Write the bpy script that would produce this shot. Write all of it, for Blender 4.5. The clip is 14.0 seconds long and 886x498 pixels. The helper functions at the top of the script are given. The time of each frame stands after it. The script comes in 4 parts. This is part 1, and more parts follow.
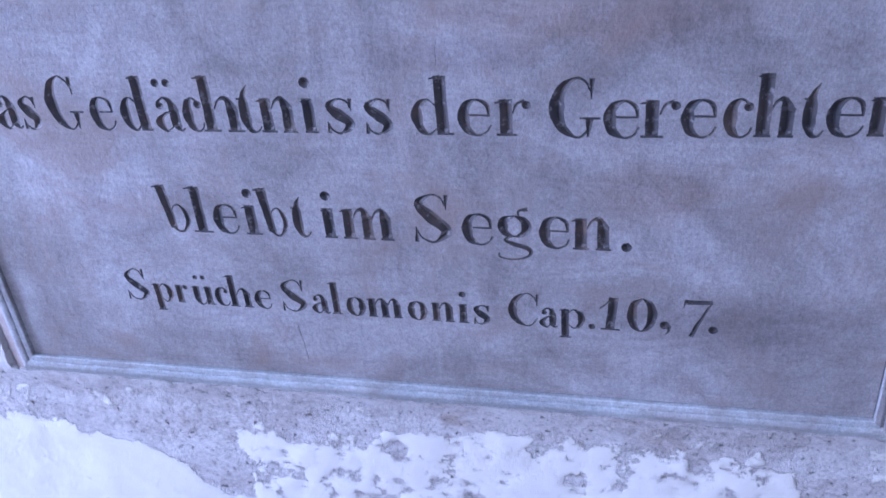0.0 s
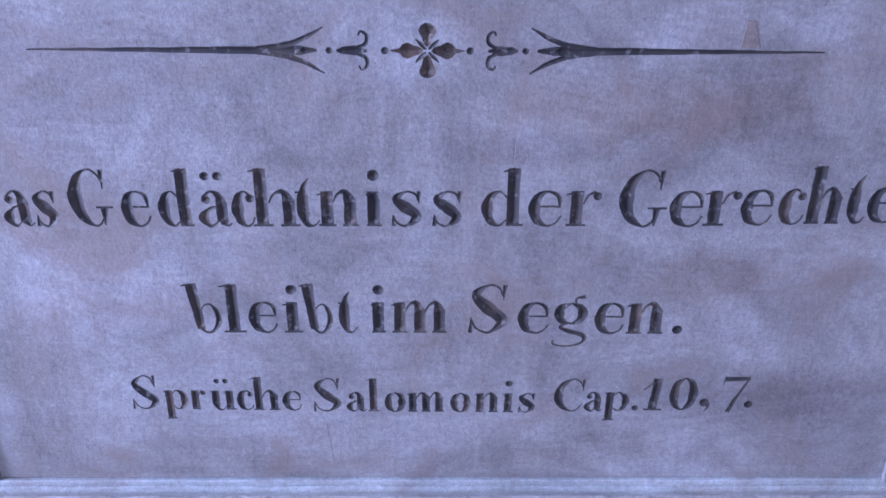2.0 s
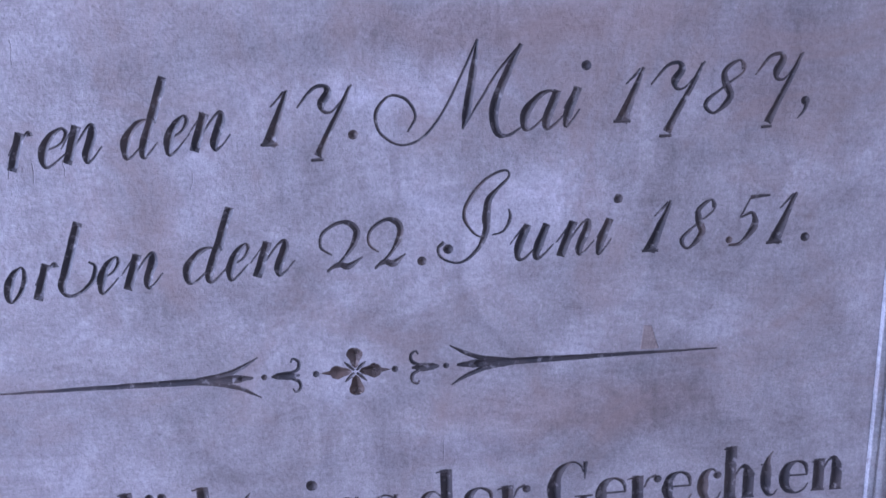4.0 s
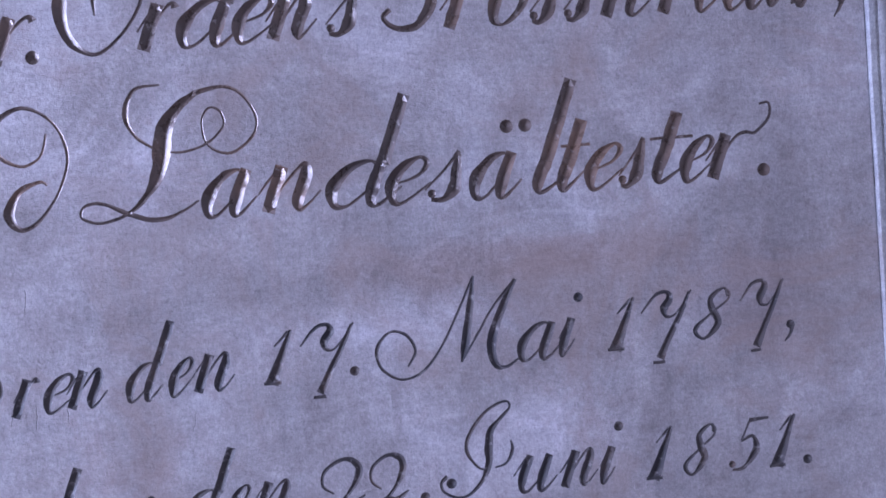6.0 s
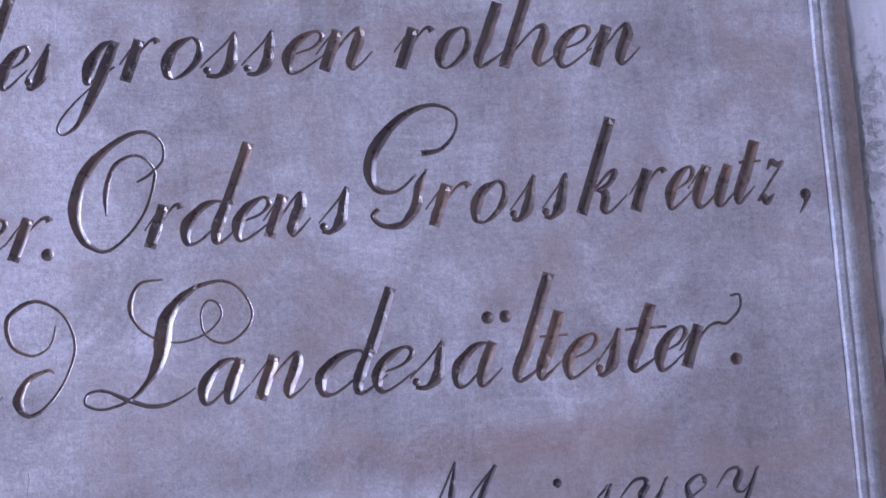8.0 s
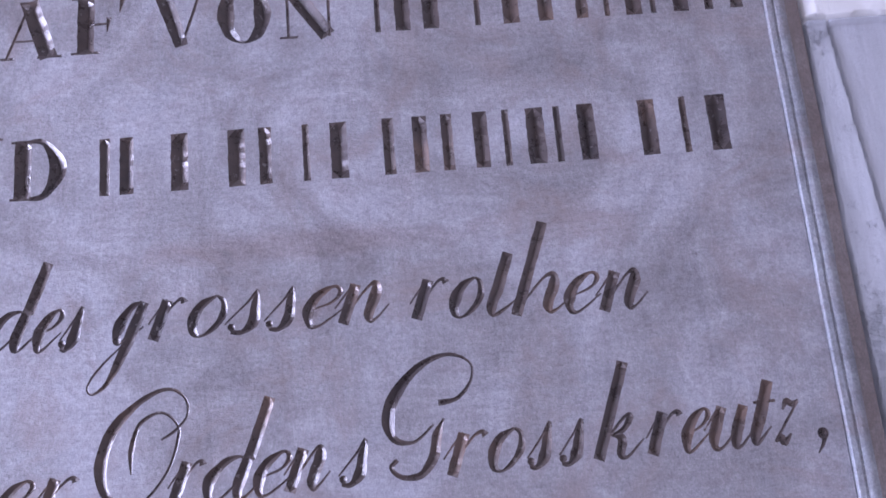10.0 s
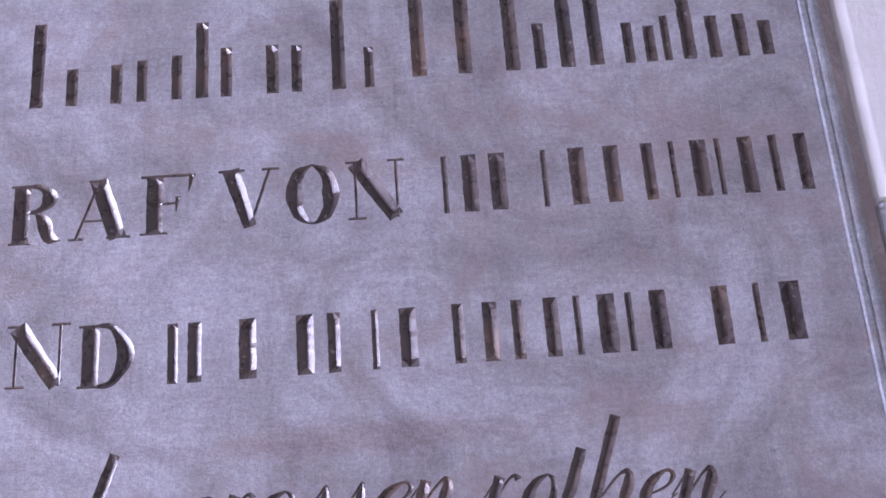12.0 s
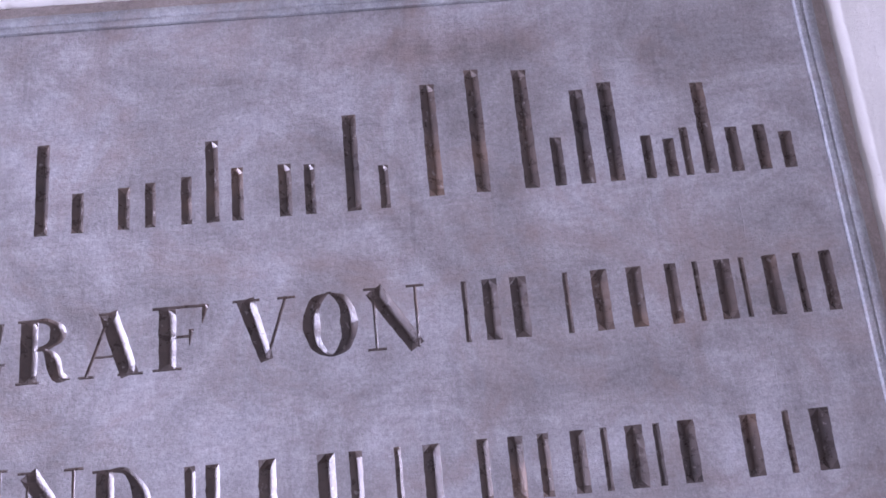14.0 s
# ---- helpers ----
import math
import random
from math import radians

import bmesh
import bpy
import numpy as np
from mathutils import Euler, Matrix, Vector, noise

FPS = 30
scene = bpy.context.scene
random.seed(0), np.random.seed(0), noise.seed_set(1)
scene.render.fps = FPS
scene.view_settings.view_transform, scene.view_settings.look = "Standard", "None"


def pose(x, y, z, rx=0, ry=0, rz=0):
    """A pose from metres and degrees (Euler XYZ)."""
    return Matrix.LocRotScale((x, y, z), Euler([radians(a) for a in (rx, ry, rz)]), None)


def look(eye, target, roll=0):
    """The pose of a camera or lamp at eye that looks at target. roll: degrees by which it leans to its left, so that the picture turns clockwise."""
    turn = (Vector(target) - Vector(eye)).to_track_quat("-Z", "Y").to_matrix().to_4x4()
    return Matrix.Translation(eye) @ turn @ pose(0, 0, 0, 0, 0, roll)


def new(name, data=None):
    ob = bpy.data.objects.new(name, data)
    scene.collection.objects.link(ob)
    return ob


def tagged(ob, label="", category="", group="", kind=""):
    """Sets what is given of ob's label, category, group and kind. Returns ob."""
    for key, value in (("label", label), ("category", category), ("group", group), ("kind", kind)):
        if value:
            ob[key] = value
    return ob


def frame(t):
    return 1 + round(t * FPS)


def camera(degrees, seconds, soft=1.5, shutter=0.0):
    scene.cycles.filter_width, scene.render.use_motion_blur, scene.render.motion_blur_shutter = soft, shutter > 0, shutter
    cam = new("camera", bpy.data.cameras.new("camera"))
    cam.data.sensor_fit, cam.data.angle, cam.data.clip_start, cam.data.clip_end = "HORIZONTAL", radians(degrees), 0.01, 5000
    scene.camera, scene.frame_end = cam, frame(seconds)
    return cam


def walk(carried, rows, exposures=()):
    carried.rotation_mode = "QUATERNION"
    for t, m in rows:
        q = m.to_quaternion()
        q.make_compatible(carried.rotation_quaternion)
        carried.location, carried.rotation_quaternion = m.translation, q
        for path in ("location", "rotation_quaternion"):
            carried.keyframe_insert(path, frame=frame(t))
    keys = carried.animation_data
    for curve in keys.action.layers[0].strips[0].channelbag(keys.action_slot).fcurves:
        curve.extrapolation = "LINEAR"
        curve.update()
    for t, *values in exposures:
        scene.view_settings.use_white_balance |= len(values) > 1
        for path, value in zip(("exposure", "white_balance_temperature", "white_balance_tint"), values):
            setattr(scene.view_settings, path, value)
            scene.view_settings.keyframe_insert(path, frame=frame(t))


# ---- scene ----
cam = camera(51.8, 14.0, soft=1.7)
PATH = [
    (0, (0.2133, -0.6387, 1.4112), (-0.2211, 0.9969, 0.3454), -5.47),
    (0.5, (0.1149, -0.6636, 1.4071), (-0.1313, 1.0183, 0.3531), -3.56),
    (1, (0.0553, -0.6414, 1.3976), (-0.1398, 1.0437, 0.3382), -0.76),
    (1.5, (0.0065, -0.6419, 1.4093), (-0.0468, 1.0787, 0.3912), -0.19),
    (2, (-0.0101, -0.6528, 1.4261), (0.0120, 1.1160, 0.4930), 0.43),
    (2.5, (0.0040, -0.6659, 1.4522), (0.0629, 1.1522, 0.6210), -0.70),
    (3, (0.0204, -0.6741, 1.4868), (0.0874, 1.1826, 0.7464), -1.65),
    (3.5, (0.0211, -0.6735, 1.5107), (0.0876, 1.2143, 0.8537), -1.84),
    (4, (0.0223, -0.6673, 1.5346), (0.1269, 1.2504, 0.9765), -2.48),
    (6.5, (0.0122, -0.6906, 1.5343), (0.1790, 1.3012, 1.6034), -4.25),
    (7, (0.0416, -0.7003, 1.5624), (0.1989, 1.2886, 1.7021), -4.65),
    (7.5, (0.0437, -0.7138, 1.5782), (0.1745, 1.2778, 1.7072), -3.61),
    (8, (0.0502, -0.7250, 1.5991), (0.1627, 1.2641, 1.7741), -3.70),
    (8.5, (0.0738, -0.7381, 1.6314), (0.1706, 1.2441, 1.8795), -3.98),
    (9, (0.0759, -0.7545, 1.6434), (0.1503, 1.2114, 2.0037), -4.10),
    (11.5, (0.0362, -0.7611, 1.7667), (0.1161, 1.1542, 2.3370), -5.79),
    (12, (0.0266, -0.7819, 1.8037), (0.0729, 1.1277, 2.3964), -4.33),
    (12.5, (0.0166, -0.7868, 1.8337), (0.0373, 1.1211, 2.4333), -3.62),
    (13, (0.0130, -0.7912, 1.8676), (0.0280, 1.1252, 2.4398), -4.50),
    (13.5, (0.0025, -0.7982, 1.8999), (0.0389, 1.1165, 2.4768), -4.71),
    (14, (-0.0004, -0.7964, 1.9262), (0.0884, 1.1154, 2.5066), -5.60),
]
EXPOSURES = [(0.0, 0.33, 4900, 32), (0.5, 0.24, 4920, 32), (1.5, 0.28, 5000, 34), (3.0, 0.38, 5120, 37), (6.5, 0.20, 5370, 38), (9.0, 0.33, 5520, 38), (14.0, 0.32, 5920, 41)]
walk(cam, [(t, look(eye, target, roll)) for t, eye, target, roll in PATH], EXPOSURES)

from mathutils.geometry import delaunay_2d_cdt

# ---- light ----
world = bpy.data.worlds.new("sky")
scene.world = world
world.use_nodes = True
wn, wl = world.node_tree.nodes, world.node_tree.links
sky = wn.new("ShaderNodeTexSky")
sky.sky_type = "NISHITA"
sky.sun_disc = False
sky.sun_elevation, sky.sun_rotation = radians(42), radians(120)
wn["Background"].inputs["Strength"].default_value = 0.12
wl.new(sky.outputs["Color"], wn["Background"].inputs["Color"])


def window_light(name, m, width, height, watts, tone):
    lamp = bpy.data.lights.new(name, "AREA")
    lamp.shape, lamp.size, lamp.size_y, lamp.energy, lamp.color = "RECTANGLE", width, height, watts, tone
    ob = new(name, lamp)
    ob.matrix_world = m
    return ob


# daylight in the tall side window, and an added fill lamp behind for general brightness
window_light("window_daylight", look((-2.79, -0.73, 1.75), (0, -0.73, 1.75)), 1.2, 2.1, 150, (0.80, 0.88, 1.0))
window_light("rear_fill_light", look((-0.2, -4.62, 1.5), (0, 0, 1.7)), 1.8, 2.6, 34, (0.86, 0.90, 1.0))

# ---- materials ----


class Nodes:
    """A material with a few short ways to add nodes."""

    def __init__(self, name, roughness=0.6, metallic=0.0):
        self.material = bpy.data.materials.new(name)
        self.material.use_nodes = True
        self.tree = self.material.node_tree
        self.shader = self.tree.nodes["Principled BSDF"]
        self.shader.inputs["Roughness"].default_value = roughness
        self.shader.inputs["Metallic"].default_value = metallic
        self.place = self.add("ShaderNodeTexCoord").outputs["Object"]

    def add(self, kind, operation="", attribute_name="", blend_type=""):
        node = self.tree.nodes.new(kind)
        if operation:
            node.operation = operation
        if attribute_name:
            node.attribute_name = attribute_name
        if blend_type:
            node.data_type, node.blend_type = "RGBA", blend_type
        return node

    def link(self, a, b):
        self.tree.links.new(a, b)

    def stretched(self, sx, sy, sz, turn=0.0):
        m = self.add("ShaderNodeMapping")
        m.inputs["Scale"].default_value = (sx, sy, sz)
        m.inputs["Rotation"].default_value = (0, radians(turn), 0)
        self.link(self.place, m.inputs["Vector"])
        return m.outputs["Vector"]

    def noise(self, scale, detail=4.0, rough=0.55, vector=None, twist=0.0):
        n = self.add("ShaderNodeTexNoise")
        for key, value in (("Scale", scale), ("Detail", detail), ("Roughness", rough), ("Distortion", twist)):
            n.inputs[key].default_value = value
        self.link(vector or self.place, n.inputs["Vector"])
        return n.outputs["Fac"]

    def ramp(self, value, *stops):
        r = self.add("ShaderNodeValToRGB")
        while len(r.color_ramp.elements) < len(stops):
            r.color_ramp.elements.new(0.5)
        for e, (at, tone) in zip(r.color_ramp.elements, stops):
            e.position = at
            e.color = (*tone, 1) if isinstance(tone, tuple) else (tone, tone, tone, 1)
        self.link(value, r.inputs["Fac"])
        return r.outputs["Color"]

    def mix(self, kind, factor, a, b):
        m = self.add("ShaderNodeMix", blend_type=kind)
        for socket, value in ((m.inputs[0], factor), (m.inputs[6], a), (m.inputs[7], b)):
            if isinstance(value, (int, float)):
                socket.default_value = value
            elif isinstance(value, tuple):
                socket.default_value = (*value, 1)
            else:
                self.link(value, socket)
        return m.outputs[2]

    def maths(self, kind, a, b):
        m = self.add("ShaderNodeMath", operation=kind)
        for socket, value in zip(m.inputs, (a, b)):
            if isinstance(value, (int, float)):
                socket.default_value = value
            else:
                self.link(value, socket)
        return m.outputs[0]

    def finish(self, tone, relief=None, depth=0.001, rough=None):
        if isinstance(tone, tuple):
            self.shader.inputs["Base Color"].default_value = (*tone, 1)
        else:
            self.link(tone, self.shader.inputs["Base Color"])
        if relief is not None:
            b = self.add("ShaderNodeBump")
            b.inputs["Distance"].default_value = depth
            self.link(relief, b.inputs["Height"])
            self.link(b.outputs["Normal"], self.shader.inputs["Normal"])
        if rough is not None:
            self.link(rough, self.shader.inputs["Roughness"])
        return self.material


BROWN, GREY, CLEAN_LIT = (0.84, 0.77, 0.74), (0.82, 0.80, 0.81), (1.14, 1.15, 1.17)
STAINS_AND_LIGHT = (
    (.17, 1.200, .17, .032, BROWN), (.22, 1.055, .06, .030, BROWN), (.30, .930, .13, .045, GREY), (.06, 1.170, .10, .020, GREY),
    (.10, 1.505, .16, .020, BROWN), (.30, 1.470, .05, .060, GREY), (-.02, 1.885, .17, .018, BROWN), (.04, 2.375, .16, .030, BROWN),
    # the two pale patches at far left also paint in brighter side light
    (-.27, 1.040, .11, .060, CLEAN_LIT), (-.28, 1.200, .12, .070, CLEAN_LIT), (.13, 1.375, .10, .030, CLEAN_LIT), (-.16, 1.590, .10, .040, CLEAN_LIT), (.02, 1.465, .16, .020, CLEAN_LIT),
)


def stone_material(name, dark, mid, pale, brushed=1.0):
    n = Nodes(name, 0.5)
    cloud = n.noise(6.5, 7, 0.62, twist=1.4)
    tone = n.ramp(cloud, (0.34, dark), (0.49, mid), (0.64, pale))
    # old wiping marks: broad soft arcs with one clean border each
    wipe = n.noise(4.2, 2.5, 0.5, n.stretched(1.0, 1.0, 2.4, 18), twist=2.6)
    tone = n.mix("MULTIPLY", 0.45 * brushed, tone, n.ramp(wipe, (0.36, 0.78), (0.455, 0.98), (0.47, 1.10), (0.56, 1.0), (0.575, 0.84), (0.66, 1.06)))
    # rubbed arcs where the face was once wiped clean: a clean border, fading inwards
    for x, z, radius, inner, outer in ((.13, 1.42, .20, .90, 1.06), (.02, 1.30, .19, 1.08, .88), (.17, 1.33, .10, 1.08, .86), (-.02, 1.42, .23, .92, 1.07), (.17, 1.00, .085, .88, 1.06), (-.16, 1.20, .12, 1.06, .92), (-.02, 1.83, .17, .93, 1.05), (.22, 2.22, .16, 1.05, .93), (-.26, 2.14, .11, 1.08, .94)):
        far = n.add("ShaderNodeVectorMath", operation="DISTANCE")
        n.link(n.place, far.inputs[0])
        far.inputs[1].default_value = (x, 0.0, z)
        ring = n.maths("ADD", n.maths("DIVIDE", far.outputs["Value"], radius), n.maths("MULTIPLY", n.maths("SUBTRACT", n.noise(7.0, 3, 0.5), 0.5), 0.35))
        faint = n.ramp(n.noise(6.0 + 9 * radius, 2, 0.5), (0.40, 0.1), (0.60, 1.0))
        tone = n.mix("MULTIPLY", n.maths("MULTIPLY", faint, brushed), tone, n.ramp(n.maths("MULTIPLY", ring, 0.5), (0.30, 1.0), (0.485, inner), (0.50, outer), (0.60, 1.0)))
    # soft stains and cleaner patches, two also standing for stronger light, each with a ragged border
    for x, z, wide, high, tint in STAINS_AND_LIGHT:
        m = n.add("ShaderNodeMapping")
        m.inputs["Location"].default_value = (-x / wide, 0.0, -z / high)
        m.inputs["Scale"].default_value = (1 / wide, 0.0, 1 / high)
        n.link(n.place, m.inputs["Vector"])
        far = n.add("ShaderNodeVectorMath", operation="LENGTH")
        n.link(m.outputs["Vector"], far.inputs[0])
        reach = n.maths("ADD", far.outputs["Value"], n.maths("MULTIPLY", n.maths("SUBTRACT", n.noise(9.0, 6, 0.65), 0.5), 1.5))
        tone = n.mix("MULTIPLY", brushed, tone, n.ramp(n.maths("MULTIPLY", reach, 0.5), (0.22, tint), (0.50, (1.0, 1.0, 1.0))))
    # runs of old water, and the fine combed grain of the tooled face
    runs = n.noise(30, 4, 0.65, n.stretched(2.0, 1.0, 0.22))
    tone = n.mix("MULTIPLY", 0.6 * brushed, tone, n.ramp(runs, (0.30, 0.74), (0.42, 1.0), (0.7, 1.08)))
    comb = n.noise(90, 4, 0.75, n.stretched(0.5, 1.0, 2.4))
    upright = n.noise(90, 4, 0.75, n.stretched(2.4, 1.0, 0.5))
    tone = n.mix("MULTIPLY", 0.32 * brushed, tone, n.ramp(comb, (0.3, 0.76), (0.7, 1.2)))
    tone = n.mix("MULTIPLY", 0.36 * brushed, tone, n.ramp(upright, (0.3, 0.76), (0.7, 1.2)))
    mottle = n.noise(38, 5, 0.7, twist=0.6)
    tone = n.mix("MULTIPLY", 0.6, tone, n.ramp(mottle, (0.32, (0.86, 0.80, 0.79)), (0.5, (1.0, 1.0, 1.0)), (0.68, (1.06, 1.08, 1.12))))
    grain = n.noise(210, 4, 0.8)
    tone = n.mix("MULTIPLY", 0.9, tone, n.ramp(grain, (0.3, 0.72), (0.7, 1.24)))
    fleck = n.noise(520, 3, 0.8, n.stretched(1.5, 1.0, 0.75))
    tone = n.mix("MULTIPLY", 0.9, tone, n.ramp(fleck, (0.32, 0.74), (0.68, 1.24)))
    warm = n.ramp(n.noise(8.5, 6, 0.68, twist=0.8), (0.50, 0.0), (0.66, 1.0))
    tone = n.mix("MIX", n.maths("MULTIPLY", warm, 0.55), tone, (0.25, 0.19, 0.168))
    speck = n.ramp(n.noise(95, 2, 0.5), (0.755, 0.0), (0.79, 1.0))
    tone = n.mix("MIX", n.maths("MULTIPLY", speck, 0.45), tone, (0.6, 0.58, 0.57))
    pit = n.ramp(n.noise(70, 2, 0.5, n.stretched(1.3, 1.0, 0.8)), (0.225, 1.0), (0.25, 0.0))
    tone = n.mix("MIX", n.maths("MULTIPLY", pit, 0.6), tone, (0.12, 0.10, 0.10))
    relief = n.mix("ADD", 0.6, n.mix("ADD", 0.5, grain, comb), cloud)
    gloss = n.ramp(n.noise(14, 4, 0.6), (0.3, 0.46), (0.7, 0.66))
    return n.finish(tone, relief, 0.0009, gloss)


# darker, duller groove for lines below 1.5 m and most of the ornament
def black_groove_material():
    n = Nodes("worn dull black groove", 0.55)
    wear = n.noise(85, 5, 0.7)
    tone = n.ramp(n.noise(22, 4, 0.6), (0.38, (0.026, 0.025, 0.030)), (0.56, (0.056, 0.047, 0.047)), (0.72, (0.125, 0.088, 0.072)))
    bare = n.ramp(n.noise(140, 4, 0.65), (0.56, 0.0), (0.68, 1.0))
    tone = n.mix("MIX", n.maths("MULTIPLY", bare, 0.75), tone, (0.25, 0.24, 0.245))
    return n.finish(tone, wear, 0.0006, n.ramp(wear, (0.3, 0.45), (0.7, 0.7)))


def groove_material():
    n = Nodes("worn dark gilding", 0.3, 0.25)
    n.shader.inputs["Coat Weight"].default_value = 0.36
    n.shader.inputs["Coat Roughness"].default_value = 0.15
    wear = n.noise(70, 5, 0.7)
    tone = n.ramp(n.noise(9, 4, 0.6), (0.33, (0.048, 0.038, 0.038)), (0.53, (0.098, 0.072, 0.062)), (0.70, (0.195, 0.124, 0.088)))
    tone = n.mix("MULTIPLY", 0.7, tone, n.ramp(wear, (0.3, 0.65), (0.7, 1.25)))
    chip = n.ramp(n.noise(150, 3, 0.6), (0.64, 0.0), (0.71, 1.0))
    tone = n.mix("MIX", n.maths("MULTIPLY", chip, 0.6), tone, (0.34, 0.31, 0.30))
    return n.finish(tone, n.mix("ADD", 0.5, wear, n.noise(260, 3, 0.6)), 0.0006, n.ramp(wear, (0.3, 0.20), (0.7, 0.42)))


def wall_material():
    n = Nodes("limewash over cement", 0.85)
    mask = n.add("ShaderNodeAttribute", attribute_name="lime").outputs["Fac"]
    broken = n.maths("ADD", mask, n.maths("MULTIPLY", n.maths("SUBTRACT", n.noise(55, 6, 0.7), 0.5), 1.0))
    broken = n.maths("ADD", broken, n.maths("MULTIPLY", n.maths("SUBTRACT", n.noise(190, 5, 0.75), 0.5), 1.0))
    lime = n.ramp(broken, (0.38, 0.0), (0.50, 0.75), (0.66, 1.0))
    sand = n.mix("ADD", 0.6, n.noise(120, 6, 0.8), n.noise(340, 4, 0.8))
    cement = n.ramp(n.noise(16, 5, 0.6), (0.3, (0.50, 0.465, 0.46)), (0.7, (0.66, 0.63, 0.625)))
    cement = n.mix("MULTIPLY", 0.8, cement, n.ramp(sand, (0.62, 0.50), (0.74, 0.94), (0.93, 1.28)))
    rust = n.ramp(n.noise(11, 4, 0.6), (0.62, 0.0), (0.72, 1.0))
    cement = n.mix("MIX", n.maths("MULTIPLY", rust, 0.35), cement, (0.38, 0.26, 0.17))
    bloom = n.ramp(n.noise(15, 8, 0.72, n.stretched(0.6, 1.0, 1.7, 14), twist=0.8), (0.46, 0.0), (0.58, 1.0))
    cement = n.mix("MIX", n.maths("MULTIPLY", bloom, 0.65), cement, (0.78, 0.77, 0.765))
    pock = n.ramp(n.noise(125, 3, 0.6), (0.635, 0.0), (0.70, 1.0))
    cement = n.mix("MIX", n.maths("MULTIPLY", pock, 0.8), cement, (0.13, 0.11, 0.105))
    grit = n.ramp(n.noise(210, 3, 0.6), (0.65, 0.0), (0.72, 1.0))
    cement = n.mix("MIX", n.maths("MULTIPLY", grit, 0.6), cement, (0.80, 0.79, 0.78))
    white = n.ramp(n.noise(9, 5, 0.6), (0.3, (0.74, 0.725, 0.68)), (0.7, (0.83, 0.82, 0.785)))
    pits = n.ramp(n.noise(75, 3, 0.5), (0.70, 0.0), (0.76, 1.0))
    white = n.mix("MIX", n.maths("MULTIPLY", pits, 0.3), white, (0.42, 0.36, 0.31))
    tone = n.mix("MIX", lime, cement, white)
    # bluish grey paint on the strip beside the slab, brushed upright
    paint = n.add("ShaderNodeAttribute", attribute_name="paint").outputs["Fac"]
    brush = n.noise(60, 5, 0.7, n.stretched(2.2, 1.0, 0.25))
    grey = n.mix("MULTIPLY", 0.7, n.ramp(paint, (0.55, (0.50, 0.51, 0.54)), (0.95, (0.60, 0.62, 0.66))), n.ramp(brush, (0.3, 0.8), (0.7, 1.14)))
    tone = n.mix("MIX", n.maths("MULTIPLY", n.ramp(paint, (0.1, 0.0), (0.5, 1.0)), 0.92), tone, grey)
    relief = n.mix("ADD", 1.0, n.mix("MULTIPLY", 1.0, sand, n.ramp(lime, (0.0, 1.0), (1.0, 0.25))), lime)
    relief = n.mix("SUBTRACT", n.maths("SUBTRACT", 1.0, lime), relief, pock)
    relief = n.mix("ADD", n.maths("MULTIPLY", n.maths("SUBTRACT", 1.0, lime), 0.6), relief, grit)
    return n.finish(tone, relief, 0.0042)


def plaster_material(name, a, b):
    n = Nodes(name, 0.85)
    fine = n.noise(120, 5, 0.7)
    tone = n.ramp(n.noise(4, 6, 0.6), (0.3, a), (0.7, b))
    return n.finish(n.mix("MULTIPLY", 0.4, tone, n.ramp(fine, (0.3, 0.85), (0.7, 1.1))), fine, 0.001)


def floor_material():
    n = Nodes("worn stone flags", 0.6)
    tone = n.ramp(n.noise(3, 6, 0.65), (0.3, (0.17, 0.145, 0.125)), (0.7, (0.28, 0.245, 0.21)))
    return n.finish(n.mix("MULTIPLY", 0.5, tone, n.ramp(n.noise(80, 4), (0.3, 0.8), (0.7, 1.15))), n.noise(80, 4), 0.001)


STONE = stone_material("grey marble face", (0.228, 0.213, 0.216), (0.307, 0.294, 0.300), (0.392, 0.385, 0.402))
MOULD = stone_material("pale marble moulding", (0.23, 0.236, 0.25), (0.31, 0.32, 0.335), (0.40, 0.415, 0.43), 1.0)
EDGE = stone_material("dull brown marble edge", (0.21, 0.172, 0.158), (0.27, 0.226, 0.208), (0.34, 0.295, 0.275), 0.6)
WASHED = stone_material("whitewashed marble edge", (0.34, 0.365, 0.385), (0.44, 0.475, 0.495), (0.55, 0.585, 0.605), 0.6)
GROOVE = groove_material()
BLACK = black_groove_material()
WALL = wall_material()
PLASTER = plaster_material("old plaster", (0.52, 0.50, 0.47), (0.64, 0.62, 0.58))
DARK = plaster_material("dark joint", (0.035, 0.03, 0.03), (0.06, 0.05, 0.05))
FLOOR = floor_material()

# ---- mesh helpers ----


def mesh_object(name, verts, faces, material, parent=None, label=""):
    data = bpy.data.meshes.new(name)
    data.from_pydata(verts, [], faces)
    data.materials.append(material)
    data.update()
    ob = new(name, data)
    if parent is not None:
        ob.parent = parent
        ob.matrix_parent_inverse = Matrix.Translation(parent.location).inverted()
    return tagged(ob, label)


def box(lo, hi):
    (a, b, c), (d, e, f) = lo, hi
    verts = [(x, y, z) for x in (a, d) for y in (b, e) for z in (c, f)]
    return verts, [(0, 1, 3, 2), (4, 6, 7, 5), (0, 4, 5, 1), (2, 3, 7, 6), (0, 2, 6, 4), (1, 5, 7, 3)]


def boxes(*pairs):
    verts, faces = [], []
    for lo, hi in pairs:
        v, f = box(lo, hi)
        faces += [[i + len(verts) for i in q] for q in f]
        verts += v
    return verts, faces


# ---- the carved alphabet ----
# A stroke is "c" (curve), "l" (straight cut) or "d" (drilled dot); points are x, height, width in x-heights.
ROMAN, SCRIPT = {}, {}


def letter_form(book, sign, advance, *strokes):
    book[sign] = (advance, strokes)


